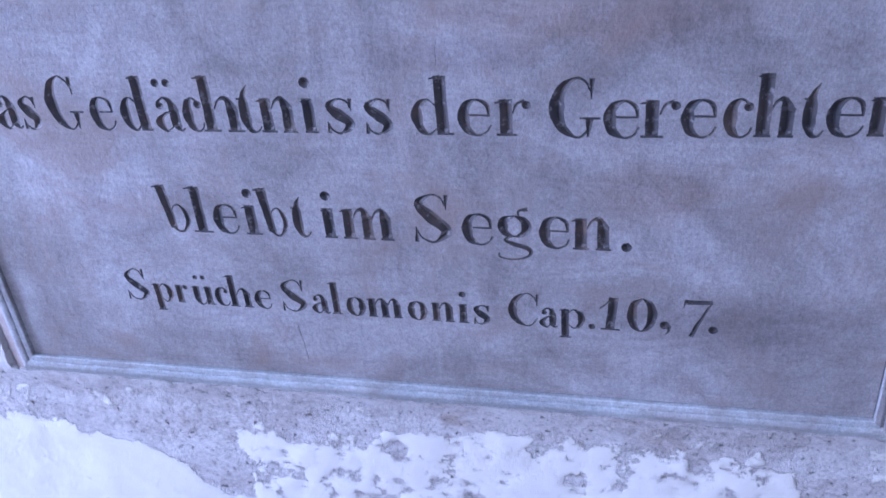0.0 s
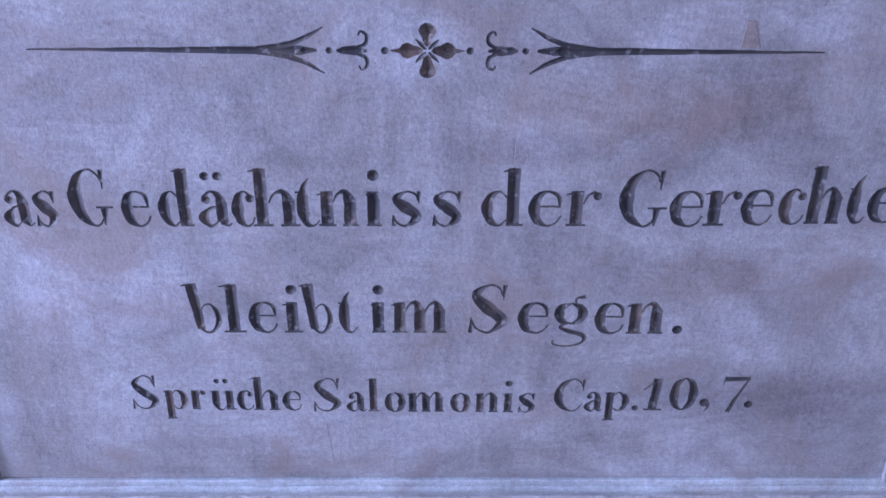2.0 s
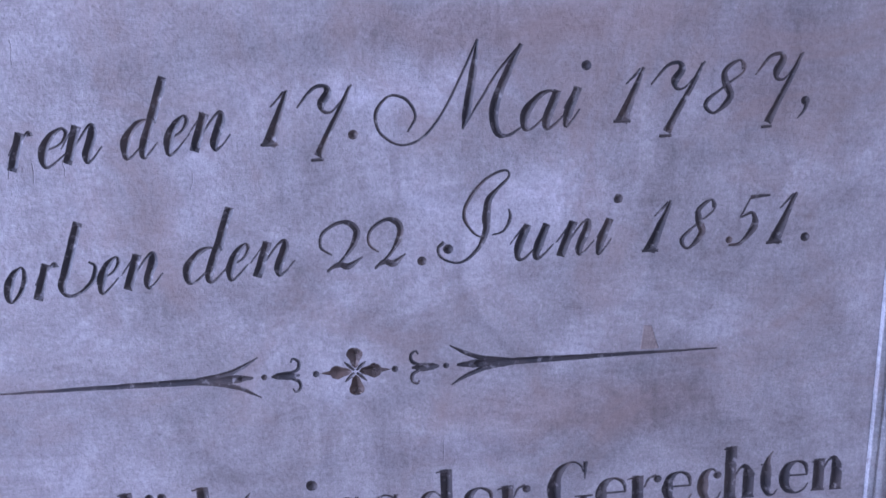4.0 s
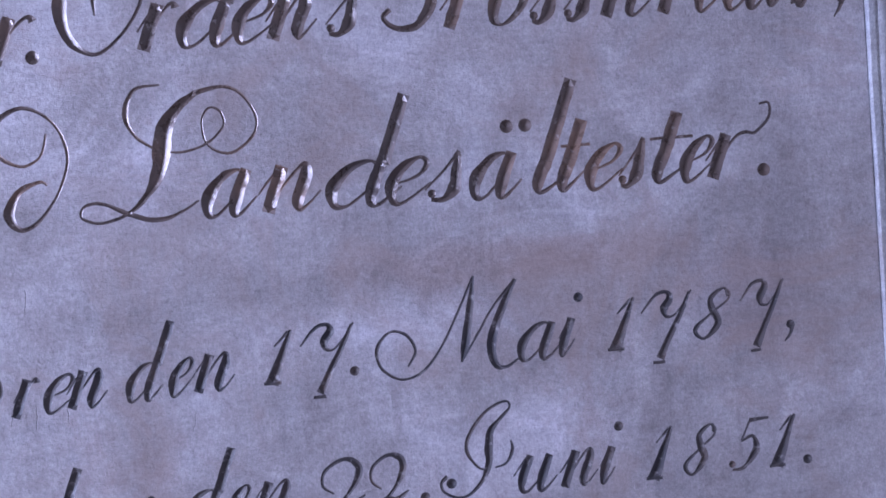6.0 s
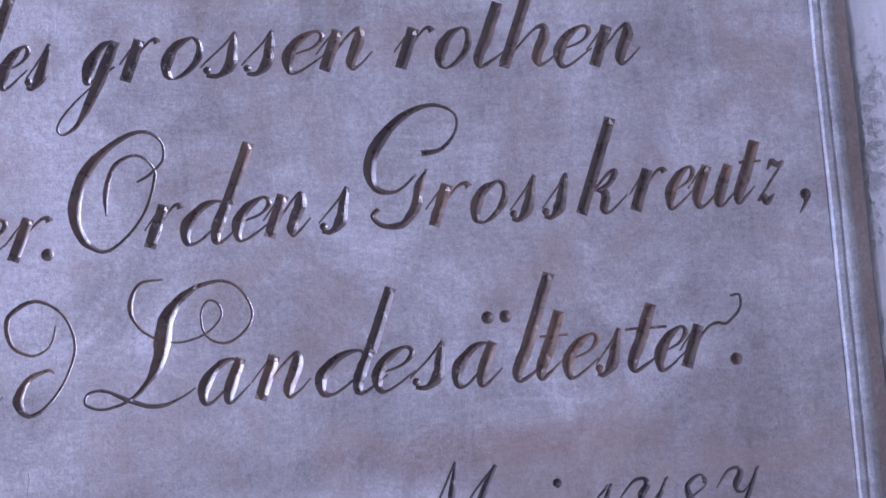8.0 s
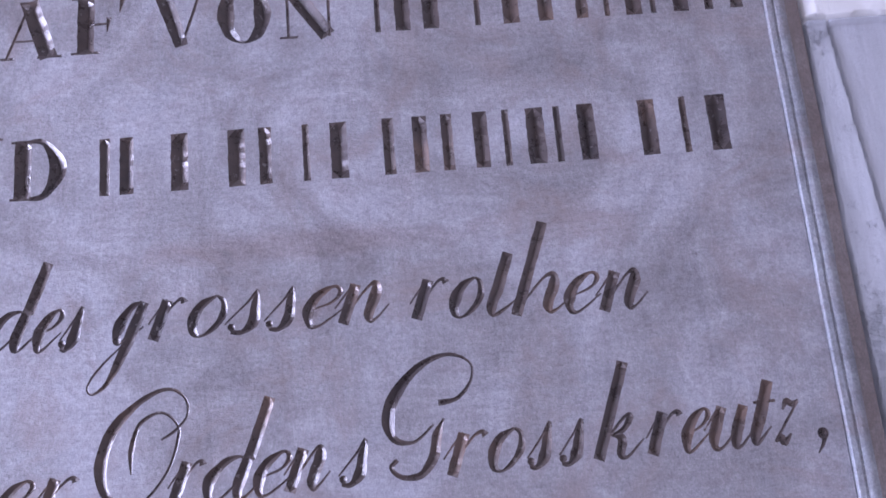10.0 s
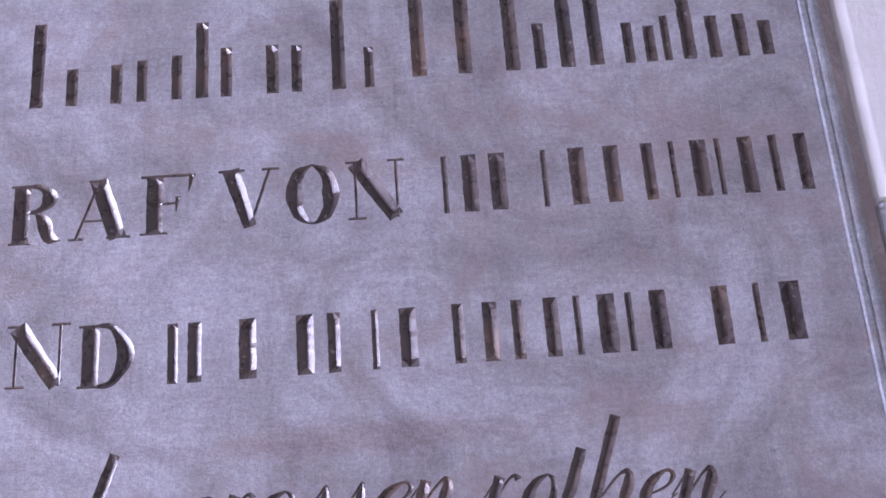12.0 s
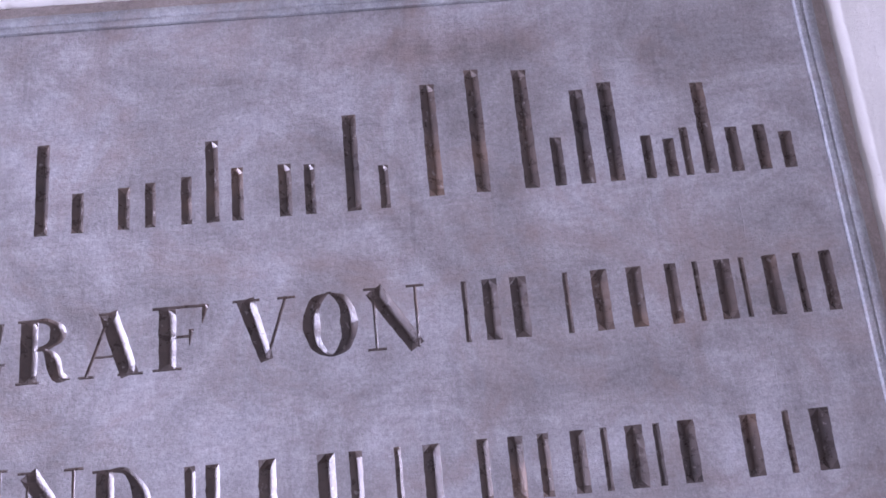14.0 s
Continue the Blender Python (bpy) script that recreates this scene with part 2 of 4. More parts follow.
def roman(sign, advance, *strokes):
    letter_form(ROMAN, sign, advance, *strokes)


def script(sign, advance, *strokes):
    letter_form(SCRIPT, sign, advance, *strokes)


FOOT = "l {0},.03,.07 {1},.03,.07"


def foot(a, b):
    return FOOT.format(a, b)


STEM = "l .24,0,.33 .24,1,.33"
FLAG = "l -.02,.90,.04 .26,.97,.10"
ARCH = "c .40,.66,.05 .56,.93,.07 .76,.98,.17 .88,.72,.32"
BOWL = "c .68,.80,.05 .46,.98,.07 .22,.82,.22 .15,.5,.33 .22,.18,.22 .45,.01,.07 .68,.20,.05"
roman("i", .58, STEM, FLAG, foot(0, .5), "d .25,1.42,.32")
roman("l", .58, "l .24,0,.33 .24,1.6,.33", "l -.02,1.52,.04 .26,1.58,.10", foot(0, .5))
roman("n", 1.2, STEM, FLAG, foot(0, .48), ARCH, "l .88,0,.33 .88,.78,.33", foot(.66, 1.12))
roman("m", 1.8, STEM, FLAG, foot(0, .48), ARCH, "l .88,0,.33 .88,.78,.33", foot(.66, 1.1), "c 1.04,.66,.05 1.2,.93,.07 1.4,.98,.17 1.5,.72,.32", "l 1.5,0,.33 1.5,.78,.33", foot(1.28, 1.74))
roman("h", 1.2, "l .24,0,.33 .24,1.6,.33", "l -.02,1.52,.04 .26,1.58,.10", foot(0, .48), ARCH, "l .88,0,.33 .88,.78,.33", foot(.66, 1.12))
roman("r", .88, STEM, FLAG, foot(0, .5), "c .40,.62,.05 .52,.88,.07 .70,.98,.09", "d .74,.86,.24")
EYE_LINE = "c .82,.56,.07 .76,.86,.12 .49,.99,.07 .23,.82,.24 .16,.5,.33 .23,.18,.24 .5,.01,.07 .74,.1,.06 .86,.3,.05"
roman("e", .98, EYE_LINE, "l .2,.56,.06 .84,.56,.06")
roman("c", .92, "d .70,.80,.24", "c .80,.80,.08 .5,.99,.07 .23,.82,.24 .16,.5,.33 .23,.18,.24 .5,.01,.07 .74,.1,.06 .84,.28,.05")
RING = "c .5,1,.06 .22,.8,.25 .16,.5,.33 .22,.2,.25 .5,0,.06 .78,.2,.25 .84,.5,.33 .78,.8,.25 .5,1,.06"
roman("o", 1.04, RING)
roman("d", 1.16, BOWL, "l .82,0,.33 .82,1.6,.33", "l .54,1.52,.04 .84,1.58,.10", "l .82,.03,.07 1.10,.03,.07")
roman("a", 1.0, "d .26,.76,.24", "c .18,.82,.10 .42,.99,.07 .62,.9,.18 .70,.65,.30", "l .70,.12,.30 .70,.68,.30", "c .70,.16,.24 .82,.02,.07 .98,.1,.05", "c .64,.58,.06 .36,.5,.10 .15,.25,.29 .32,.02,.10 .5,.08,.06 .64,.25,.05")
roman("ä", 1.0, *ROMAN["a"][1], "d .30,1.40,.25", "d .66,1.40,.25")
roman("s", .86, "c .68,.74,.05 .62,.92,.07 .40,.99,.06 .15,.78,.22 .38,.54,.33 .64,.28,.28 .40,.01,.08 .16,.1,.06 .09,.3,.05", "l .70,.66,.03 .70,1.0,.12", "l .08,.34,.03 .08,0,.12")
roman("t", .70, "c .46,1.36,.03 .30,1.10,.14 .26,.82,.30 .26,.40,.32 .34,.08,.16 .54,.02,.06 .70,.18,.04", "l .06,.97,.06 .34,.97,.06")
roman("b", 1.04, "l .32,.12,.24 .14,1.62,.33", "l -.14,1.54,.04 .16,1.6,.10", "c .30,.24,.22 .42,.03,.08 .64,.03,.09 .84,.32,.16 .82,.68,.15 .66,.92,.06 .48,.88,.05 .36,.70,.04")
roman("g", 1.04, "c .5,.99,.06 .27,.86,.22 .21,.66,.30 .27,.44,.22 .48,.33,.06 .7,.44,.22 .77,.66,.30 .7,.86,.22 .5,.99,.06", "c .60,.98,.05 .60,1.16,.07 .80,1.22,.12", "c .42,.34,.05 .26,.2,.10 .5,.06,.15 .82,-.08,.15 .78,-.32,.08 .42,-.44,.06 .12,-.36,.06 .10,-.22,.05")
roman("p", 1.14, "l .24,-.5,.33 .24,.98,.33", FLAG, "l 0,-.48,.07 .5,-.48,.07", "c .38,.8,.05 .6,.98,.07 .86,.8,.22 .93,.5,.33 .86,.2,.22 .62,.01,.07 .40,.18,.05")
roman("ü", 1.22, "l .24,.25,.33 .24,.98,.33", FLAG, "c .24,.32,.31 .34,.05,.15 .54,.02,.06 .74,.26,.05", "l .88,0,.33 .88,.98,.33", "l .62,.90,.04 .90,.97,.10", "l .88,.03,.07 1.16,.03,.07", "d .36,1.40,.25", "d .76,1.40,.25")
roman("D", 1.45, "l .32,0,.38 .32,1.6,.38", foot(.02, .6), "c .3,1.57,.06 .84,1.5,.16 1.18,.8,.40 .84,.1,.16 .3,.03,.06", "l .02,1.57,.07 .6,1.57,.07")
ROUND = "c 1.10,1.26,.05 1.0,1.46,.07 .72,1.58,.07 .34,1.3,.27 .20,.8,.40 .34,.3,.27 .72,.02,.07 .98,.16,.07 1.12,.46,.06"
roman("G", 1.42, ROUND, "l 1.12,1.06,.03 1.14,1.58,.14", "l 1.04,.04,.05 1.08,.56,.22", "l .82,.55,.06 1.36,.55,.07")
roman("C", 1.30, ROUND, "l 1.12,1.06,.03 1.14,1.58,.14")
roman("S", 1.16, "c .90,1.22,.05 .80,1.5,.07 .54,1.58,.07 .22,1.26,.26 .52,.84,.40 .90,.42,.34 .58,.02,.08 .26,.14,.06 .12,.44,.05", "l .92,1.1,.03 .94,1.6,.13", "l .11,.52,.03 .10,0,.13")
roman("R", 1.42, "l .32,0,.38 .32,1.6,.38", foot(.02, .6), "l .02,1.57,.07 .6,1.57,.07", "c .3,1.57,.06 .78,1.52,.14 1.02,1.22,.38 .78,.90,.14 .3,.84,.06", "c .66,.86,.08 .90,.56,.34 1.04,.16,.30 1.34,.06,.06")
roman("A", 1.46, "l .14,0,.08 .68,1.6,.08", "l 1.14,0,.40 .64,1.6,.40", "l .34,.5,.06 .98,.5,.06", "l -.02,.03,.07 .34,.03,.07", "l .86,.03,.07 1.44,.03,.07", "l .42,1.57,.07 .86,1.57,.07")
roman("F", 1.22, "l .32,0,.38 .32,1.6,.38", foot(.02, .6), "l .02,1.57,.08 1.08,1.57,.08", "l 1.10,1.6,.16 1.02,1.12,.02", "l .3,.82,.07 .78,.82,.07", "l .80,1.0,.12 .76,.58,.03")
roman("V", 1.40, "l .26,1.6,.40 .70,.02,.30", "l .70,.05,.08 1.16,1.6,.08", "l -.02,1.57,.07 .58,1.57,.07", "l .98,1.57,.07 1.38,1.57,.07")
roman("O", 1.36, "c .66,1.6,.06 .30,1.32,.28 .20,.8,.40 .30,.28,.28 .66,0,.06 1.02,.28,.28 1.12,.8,.40 1.02,1.32,.28 .66,1.6,.06")
roman("N", 1.50, "l .22,0,.08 .22,1.56,.08", "l .22,1.56,.42 1.14,.02,.36", "l 1.18,0,.08 1.18,1.6,.08", "l .02,.03,.07 .44,.03,.07", "l 0,1.57,.07 .40,1.57,.07", "l .98,1.57,.07 1.40,1.57,.07")
roman("U", 1.46, "l .32,.4,.38 .32,1.6,.38", "c .32,.44,.36 .42,.10,.18 .72,.02,.08 1.04,.14,.08 1.14,.5,.08", "l 1.14,.5,.08 1.14,1.6,.08", "l .02,1.57,.07 .62,1.57,.07", "l .94,1.57,.07 1.36,1.57,.07")
roman("1", .74, "l .36,0,.30 .46,1.26,.30", "l .08,.82,.04 .42,1.20,.09", "l .10,.03,.07 .64,.03,.07")
roman("0", 1.06, "c .52,1.26,.06 .24,1.02,.24 .17,.62,.32 .24,.22,.24 .5,0,.06 .8,.24,.24 .88,.64,.32 .8,1.04,.24 .52,1.26,.06")
roman("7", 1.02, "l .10,1.16,.20 .94,1.19,.14", "c .94,1.20,.06 .70,.72,.09 .50,.25,.13 .34,-.16,.16", "l .12,1.22,.08 .06,.92,.03")
roman(".", .50, "d .24,.14,.30")
roman(",", .50, "d .24,.26,.32", "c .36,.24,.14 .36,.04,.08 .26,-.10,.03")

HAIR = "c -.12,.40,.04 .04,.80,.05 .16,.98,.09"
LEAN_STEM = "l .16,0,.25 .16,.98,.25"
HUMP = "c .22,.34,.05 .44,.88,.06 .60,.97,.15 .66,.72,.26 .64,.25,.24 .72,.03,.10 .86,.12,.05 1.02,.42,.04"
OVAL = "c .62,.78,.05 .5,.97,.06 .25,.85,.16 .10,.45,.27 .18,.08,.17 .36,.02,.06 .62,.42,.05"
CURL = "c .64,.98,.22 .62,.4,.26 .66,.08,.20 .78,.02,.07 1.0,.38,.04"
TALL = "l .66,.9,.26 .66,2.4,.24"
script("n", .98, HAIR, LEAN_STEM, HUMP)
script("a", .96, OVAL, CURL)
script("ä", .96, OVAL, CURL, "d .38,1.55,.27", "d .74,1.55,.27")
script("d", .96, OVAL, CURL, TALL)
script("e", .70, "c .10,.40,.04 .46,.58,.06 .56,.84,.12 .40,.98,.07 .17,.75,.20 .10,.4,.27 .2,.06,.15 .38,.02,.06 .72,.42,.04")
script("r", .74, HAIR, LEAN_STEM, "c .2,.45,.04 .38,.88,.06 .54,.98,.09 .64,.88,.17")
script("o", .84, "c .42,.99,.06 .17,.8,.19 .09,.48,.27 .17,.14,.19 .38,.01,.06 .60,.2,.12 .70,.52,.17 .60,.84,.12 .42,.99,.06")
script("s", .72, "c -.1,.24,.04 .2,.72,.05 .36,1.06,.10", "c .36,1.0,.12 .42,.62,.21 .48,.26,.26 .32,.02,.11 .08,.04,.09", "d .06,.16,.17")
script("t", .62, "l .30,.6,.27 .30,1.66,.25", "c .30,.7,.27 .28,.25,.24 .38,.03,.09 .66,.42,.04", "l .04,1.0,.06 .62,1.02,.06")
script("l", .56, "l .30,.6,.27 .30,2.4,.25", "c .30,.7,.27 .28,.25,.24 .38,.03,.09 .66,.42,.04")
script("h", .98, "l .16,0,.25 .16,2.4,.25", HUMP)
script("k", .92, "l .16,0,.25 .16,2.4,.25", "c .24,.48,.05 .46,.94,.07 .60,.96,.15 .52,.66,.12 .30,.54,.06", "c .34,.55,.06 .54,.45,.21 .60,.1,.19 .76,.02,.06 1.0,.42,.04")
script("u", .98, "c -.12,.45,.04 .06,.9,.06", "c .16,.98,.23 .13,.4,.26 .2,.06,.16 .38,.02,.06 .62,.42,.05", CURL)
script("z", .76, "c .02,.78,.05 .14,.97,.15 .4,.9,.13 .66,.98,.05", "l .64,.95,.06 .0,.04,.06", "c 0,.04,.06 .2,.14,.17 .42,.01,.16 .66,.2,.05")
script("i", .56, "c -.12,.45,.04 .06,.9,.06", "c .16,.98,.23 .14,.4,.26 .22,.05,.15 .36,.03,.06 .6,.42,.04", "d .18,1.52,.27")
script("g", .94, OVAL, "c .64,.98,.22 .60,.2,.26 .54,-.4,.22 .40,-.95,.10 .08,-1.2,.05 -.20,-1.0,.05 -.02,-.55,.05 .45,-.05,.04 .9,.38,.04")
script("b", .86, "l .16,.5,.26 .16,2.4,.25", "c .16,.6,.26 .15,.3,.22 .26,.04,.10 .46,.05,.08 .66,.4,.15 .64,.8,.11 .5,.95,.05")
script(".", .44, "d .16,.12,.27")
script(",", .40, "d .20,.14,.25", "c .28,.12,.14 .30,-.12,.08 .18,-.32,.03")
script("1", .66, "l .30,0,.36 .36,1.42,.08", "l .00,1.0,.04 .30,1.38,.09", "l .04,.03,.08 .60,.03,.08")
script("7", 1.70, "c .10,1.0,.05 .55,1.5,.09 .91,1.6,.12 1.01,1.4,.24 .82,1.12,.26 .84,.88,.12 1.09,.86,.06 1.43,1.2,.05 1.70,1.6,.06", "c 1.64,1.56,.08 1.37,1.0,.16 .92,.2,.20 .60,-.42,.26", "l .38,-.53,.09 .76,-.53,.09")
script("8", .92, "c .70,1.14,.10 .54,1.38,.06 .30,1.12,.15 .44,.78,.22 .66,.42,.20 .44,.02,.07 .16,.28,.13 .38,.66,.06 .70,1.02,.05 .70,1.24,.06 .54,1.38,.06")
script("5", .90, "l .24,1.36,.13 .80,1.40,.06", "l .26,1.36,.05 .20,.82,.05", "c .20,.80,.05 .48,.92,.08 .70,.55,.22 .52,.08,.11 .20,.02,.07", "d .14,.18,.20")
script("2", 1.30, "c .42,.50,.05 .13,.77,.08 .21,1.2,.09 .69,1.5,.10 1.07,1.38,.22 1.13,1.02,.22 .80,.45,.10 .26,-.03,.05", "c .26,.02,.05 .60,.20,.18 .86,.12,.22 1.27,.40,.05")
# swash capitals
script("O", 2.2, "c .77,.88,.04 .77,1.44,.13 .98,2.08,.10 1.5,2.33,.06 1.88,2.03,.06 1.92,1.69,.08 1.67,.92,.07 1.15,.28,.06 .64,.03,.08 .17,.41,.20 .03,1.1,.28 .30,1.95,.26 .98,2.63,.14 1.67,2.9,.08 2.1,2.63,.06 2.14,2.2,.06 1.84,1.86,.07 1.5,1.65,.05")
script("G", 2.2, "c 1.23,1.8,.14 1.7,1.9,.09 2.04,2.37,.06 1.99,2.79,.06 1.47,3.0,.09 .8,2.7,.18 .24,2.04,.28 .07,1.47,.30 .19,1.0,.16 .62,.9,.07 1.09,1.28,.05", "c 1.33,1.42,.06 1.14,1.0,.22 1.04,.52,.24 .71,.09,.16 .28,.09,.11 .07,.33,.10 .22,.5,.10")
script("L", 3.2, "c 1.87,2.97,.04 1.34,2.89,.07 1.11,2.38,.12 1.27,1.9,.07 1.67,1.58,.05 2.2,1.46,.05 2.73,1.61,.05 3.13,1.97,.05 3.09,2.3,.05 2.86,2.4,.05 2.68,2.08,.05 2.79,1.57,.05 3.26,1.38,.06 3.75,1.75,.06 3.82,2.2,.06 3.52,2.69,.06 3.13,2.85,.07 2.6,2.75,.11", "c 2.6,2.75,.11 2.2,2.45,.20 1.9,2.0,.34 1.8,1.48,.36 1.7,1.03,.28 1.4,.52,.12 1.0,.18,.07 .48,.02,.06 .07,.15,.06 .15,.42,.06 .54,.43,.07 1.07,.16,.10 1.6,.01,.10 2.07,.12,.06 2.5,.38,.04")
script("M", 4.1, "c .90,.13,.05 1.13,.53,.07 .9,.96,.08 .44,1.07,.06 .06,.66,.09 .14,.14,.07 .67,-.2,.06 1.28,-.05,.06 1.82,.5,.06 2.35,1.38,.06 2.89,2.38,.06", "c 2.89,2.38,.06 2.73,1.5,.20 2.54,.6,.24 2.41,.12,.06", "c 2.46,.2,.04 2.89,.8,.06 3.42,1.55,.06 4.07,2.2,.10", "c 4.07,2.22,.10 3.65,1.48,.22 3.3,.65,.27 3.34,.02,.20 3.65,-.1,.08 4.03,.1,.05")
script("J", 1.9, "c 1.12,.68,.05 .93,.81,.06 .71,1.24,.09 .87,1.74,.09 1.30,2.24,.07 1.74,2.43,.06 1.86,2.27,.06 1.61,1.99,.08 1.34,1.68,.19 1.27,1.24,.24 1.24,.81,.18 .99,.31,.09 .56,.01,.06 .12,.16,.06 .03,.43,.07 .19,.59,.12", "d .28,.40,.28", "c 1.40,.71,.04 1.68,.81,.06 1.86,1.12,.09 1.83,1.4,.04")
# a d with a looped crown, and an r whose ear curls up
script("D", 1.6, "c 1.17,2.1,.05 .99,1.6,.05 .56,1.42,.06 .12,1.73,.10 .09,2.35,.12 .68,2.69,.08 1.3,2.35,.06 1.57,1.6,.07 1.36,.86,.06 .93,.25,.07 .5,.02,.10 .25,.37,.22 .5,.86,.13 .93,1.05,.07 1.1,.98,.05")
script("R", .9, HAIR, LEAN_STEM, "c .2,.45,.04 .38,.88,.06 .58,1.0,.07 .82,.98,.06 1.02,1.3,.06 .92,1.62,.06 .70,1.62,.05")

SHEAR = 0.38
CUT = 0.62  # depth of a groove for half its width
strokes = []  # sampled centre lines with half widths, and the letter that each belongs to
owners = []  # (name, label) of each letter


def curve_points(points, steps=5):
    p = np.vstack([2 * points[0] - points[1], points, 2 * points[-1] - points[-2]])
    out = []
    for i in range(1, len(p) - 2):
        for u in np.linspace(0, 1, steps, endpoint=False):
            a, b, c, d = p[i - 1 : i + 3]
            q = 0.5 * (2 * b + (c - a) * u + (2 * a - 5 * b + 4 * c - d) * u * u + (3 * b - a - 3 * c + d) * u ** 3)
            q[2] = b[2] + (c[2] - b[2]) * u * u * (3 - 2 * u)
            out.append(q)
    out.append(p[-2])
    return np.array(out)


def carve(owner, kind, points):
    """One stroke: rows of x, z, width in metres."""
    points = np.array(points, float)
    if kind == "d":
        x, z, w = points[0]
        strokes.append(("d", owner, points))
        return
    if kind == "c":
        points = curve_points(points)
    else:
        a, b = points[0], points[-1]
        n = np.hypot(*(b - a)[:2])
        ends = (0.0, min(0.45, a[2] / 2 / n), max(0.55, 1 - b[2] / 2 / n), 1.0)
        inner = max(1, round(n / 0.007))
        cuts = sorted({*ends, *(ends[1] + (ends[2] - ends[1]) * i / inner for i in range(1, inner))})
        points = np.array([a + (b - a) * u for u in cuts])
    for p in points:
        at = Vector((p[0], 0.0, p[1]))
        p[2] *= 1 + 0.10 * noise.noise(at * 170)
        p[:2] += (0.00035 * noise.noise(at * 120 + Vector((3, 1, 0))), 0.00035 * noise.noise(at * 120 + Vector((0, 7, 2))))
    points[:, 2] = np.maximum(points[:, 2], 0.0009)
    strokes.append((kind, owner, points))


rng = random.Random(7)


UPRIGHT = "OGLMJD27"  # script signs drawn with their own slope
SIZE = {"2": 0.9, "7": 0.9}


def letter(book, sign, x0, x1, base, height, rise=1.0, lean=0.0, bold=1.0):
    """Cuts one letter from x0 to x1 on a base line; rise: how far tall strokes go above the x-height, of the form's own."""
    parts = [(k[0], [[float(v) for v in p.split(",")] for p in k.split()[1:]]) for k in book[sign][1]]
    height *= SIZE.get(sign, 1.0) if book is SCRIPT else 1.0
    lean = 0.0 if sign in UPRIGHT else lean
    ink = []
    for _, rows in parts:
        for p in rows:
            if p[1] > 1:
                p[1] = 1 + (p[1] - 1) * rise
            ink.append((p[0], lean * (p[1] - 0.5) * height, p[2] * height / 2))
    ink = np.array(ink)
    ends = [(sx, (ink[:, 0] * sx + ink[:, 1] - ink[:, 2]).min(), (ink[:, 0] * sx + ink[:, 1] + ink[:, 2]).max()) for sx in np.linspace(0.55, 1.7, 116) * height]
    sx, lo, hi = min(ends, key=lambda e: abs(e[2] - e[1] - (x1 - x0)))
    shift = (x0 + x1) / 2 - (lo + hi) / 2
    owner = len(owners)
    owners.append(("letter", "", BLACK if base < 1.5 else GROOVE))
    for kind, rows in parts:
        carve(owner, kind, [(shift + x * sx + lean * (z - 0.5) * height, base + z * height, w * height * (bold if w > 0.1 else 1.0) * (1.12 if book is SCRIPT else 0.98)) for x, z, w in rows])


def words(book, height, base, end, text, rise=1.0, lean=0.0, bold=1.0):
    """Letters as sign:x0,x1 with an optional rise, on a base line from base at the first to end at the last."""
    signs = [(t[0], [float(v) for v in t[2:].split(",")]) for t in text.split()]
    left, right = signs[0][1][0], signs[-1][1][1]
    for sign, (x0, x1, *own) in signs:
        at = base + (end - base) * ((x0 + x1) / 2 - left) / (right - left)
        letter(book, sign, x0, x1, at, height, own[0] if own else rise, lean, bold)


def bar(x, low, high, wide, lean=0.0):
    owner = len(owners)
    owners.append(("inscription_bar", "", GROOVE))
    carve(owner, "l", [(x - lean * (high - low) / 2, low, wide), (x + lean * (high - low) / 2, high, wide)])


# personal names stand as plain upright bars
def bars(low, high, text):
    for x, wide, *top in ([float(v) for v in t.split(",")] for t in text.split()):
        bar(x, low, top[0] if top else high, wide)


bars(2.212, 2.26, "-.327,.012,2.302 -.294,.011,2.251 -.252,.011,2.253 -.228,.010,2.256 -.195,.010,2.259 -.171,.012,2.293 -.148,.011,2.264 -.104,.012,2.264 -.081,.010,2.262 -.041,.013,2.309 -.012,.009,2.255")
bars(2.220, 2.26, ".036,.014,2.335 .080,.014,2.347 .126,.014,2.343 .153,.011,2.269 .179,.014,2.317 .207,.014,2.323 .239,.010,2.264 .260,.011,2.259 .276,.008,2.269 .297,.013,2.315 .322,.012,2.266 .349,.012,2.266 .373,.012,2.257")
bars(2.080, 2.136, ".052,.005 .075,.014 .101,.015 .144,.005 .175,.015 .207,.014 .241,.011 .264,.005 .289,.015 .307,.005 .333,.014 .359,.008 .385,.012")
bars(1.942, 1.995, "-.195,.009 -.176,.012 -.130,.015 -.080,.015 -.055,.011 -.019,.006 .010,.015 .054,.010 .082,.013 .106,.010 .136,.013 .159,.006 .185,.016 .205,.006 .231,.015 .286,.015 .319,.006 .349,.017")

words(ROMAN, .0358, 2.0763, 2.0785, "G:-0.3890,-0.3515 R:-0.3454,-0.2961 A:-0.2915,-0.2332 F:-0.2276,-0.1763", bold=1.15)
words(ROMAN, .0358, 2.0787, 2.0799, "V:-0.1568,-0.0980 O:-0.0934,-0.0458 N:-0.0396,0.0175", bold=1.15)
words(ROMAN, .0345, 1.9528, 1.9416, "U:-0.3879,-0.3459 N:-0.3400,-0.2825 D:-0.2778,-0.2283", bold=1.15)
words(SCRIPT, .0340, 1.8141, 1.8090, "d:-0.2922,-0.2374,.83 e:-0.2529,-0.2271 s:-0.2320,-0.2103", lean=SHEAR)
words(SCRIPT, .0340, 1.8117, 1.8130, "g:-0.2085,-0.1570 r:-0.1583,-0.1245 o:-0.1241,-0.0921 s:-0.0950,-0.0632 s:-0.0620,-0.0333 e:-0.0284,0.0074 n:-0.0022,0.0450", lean=SHEAR)
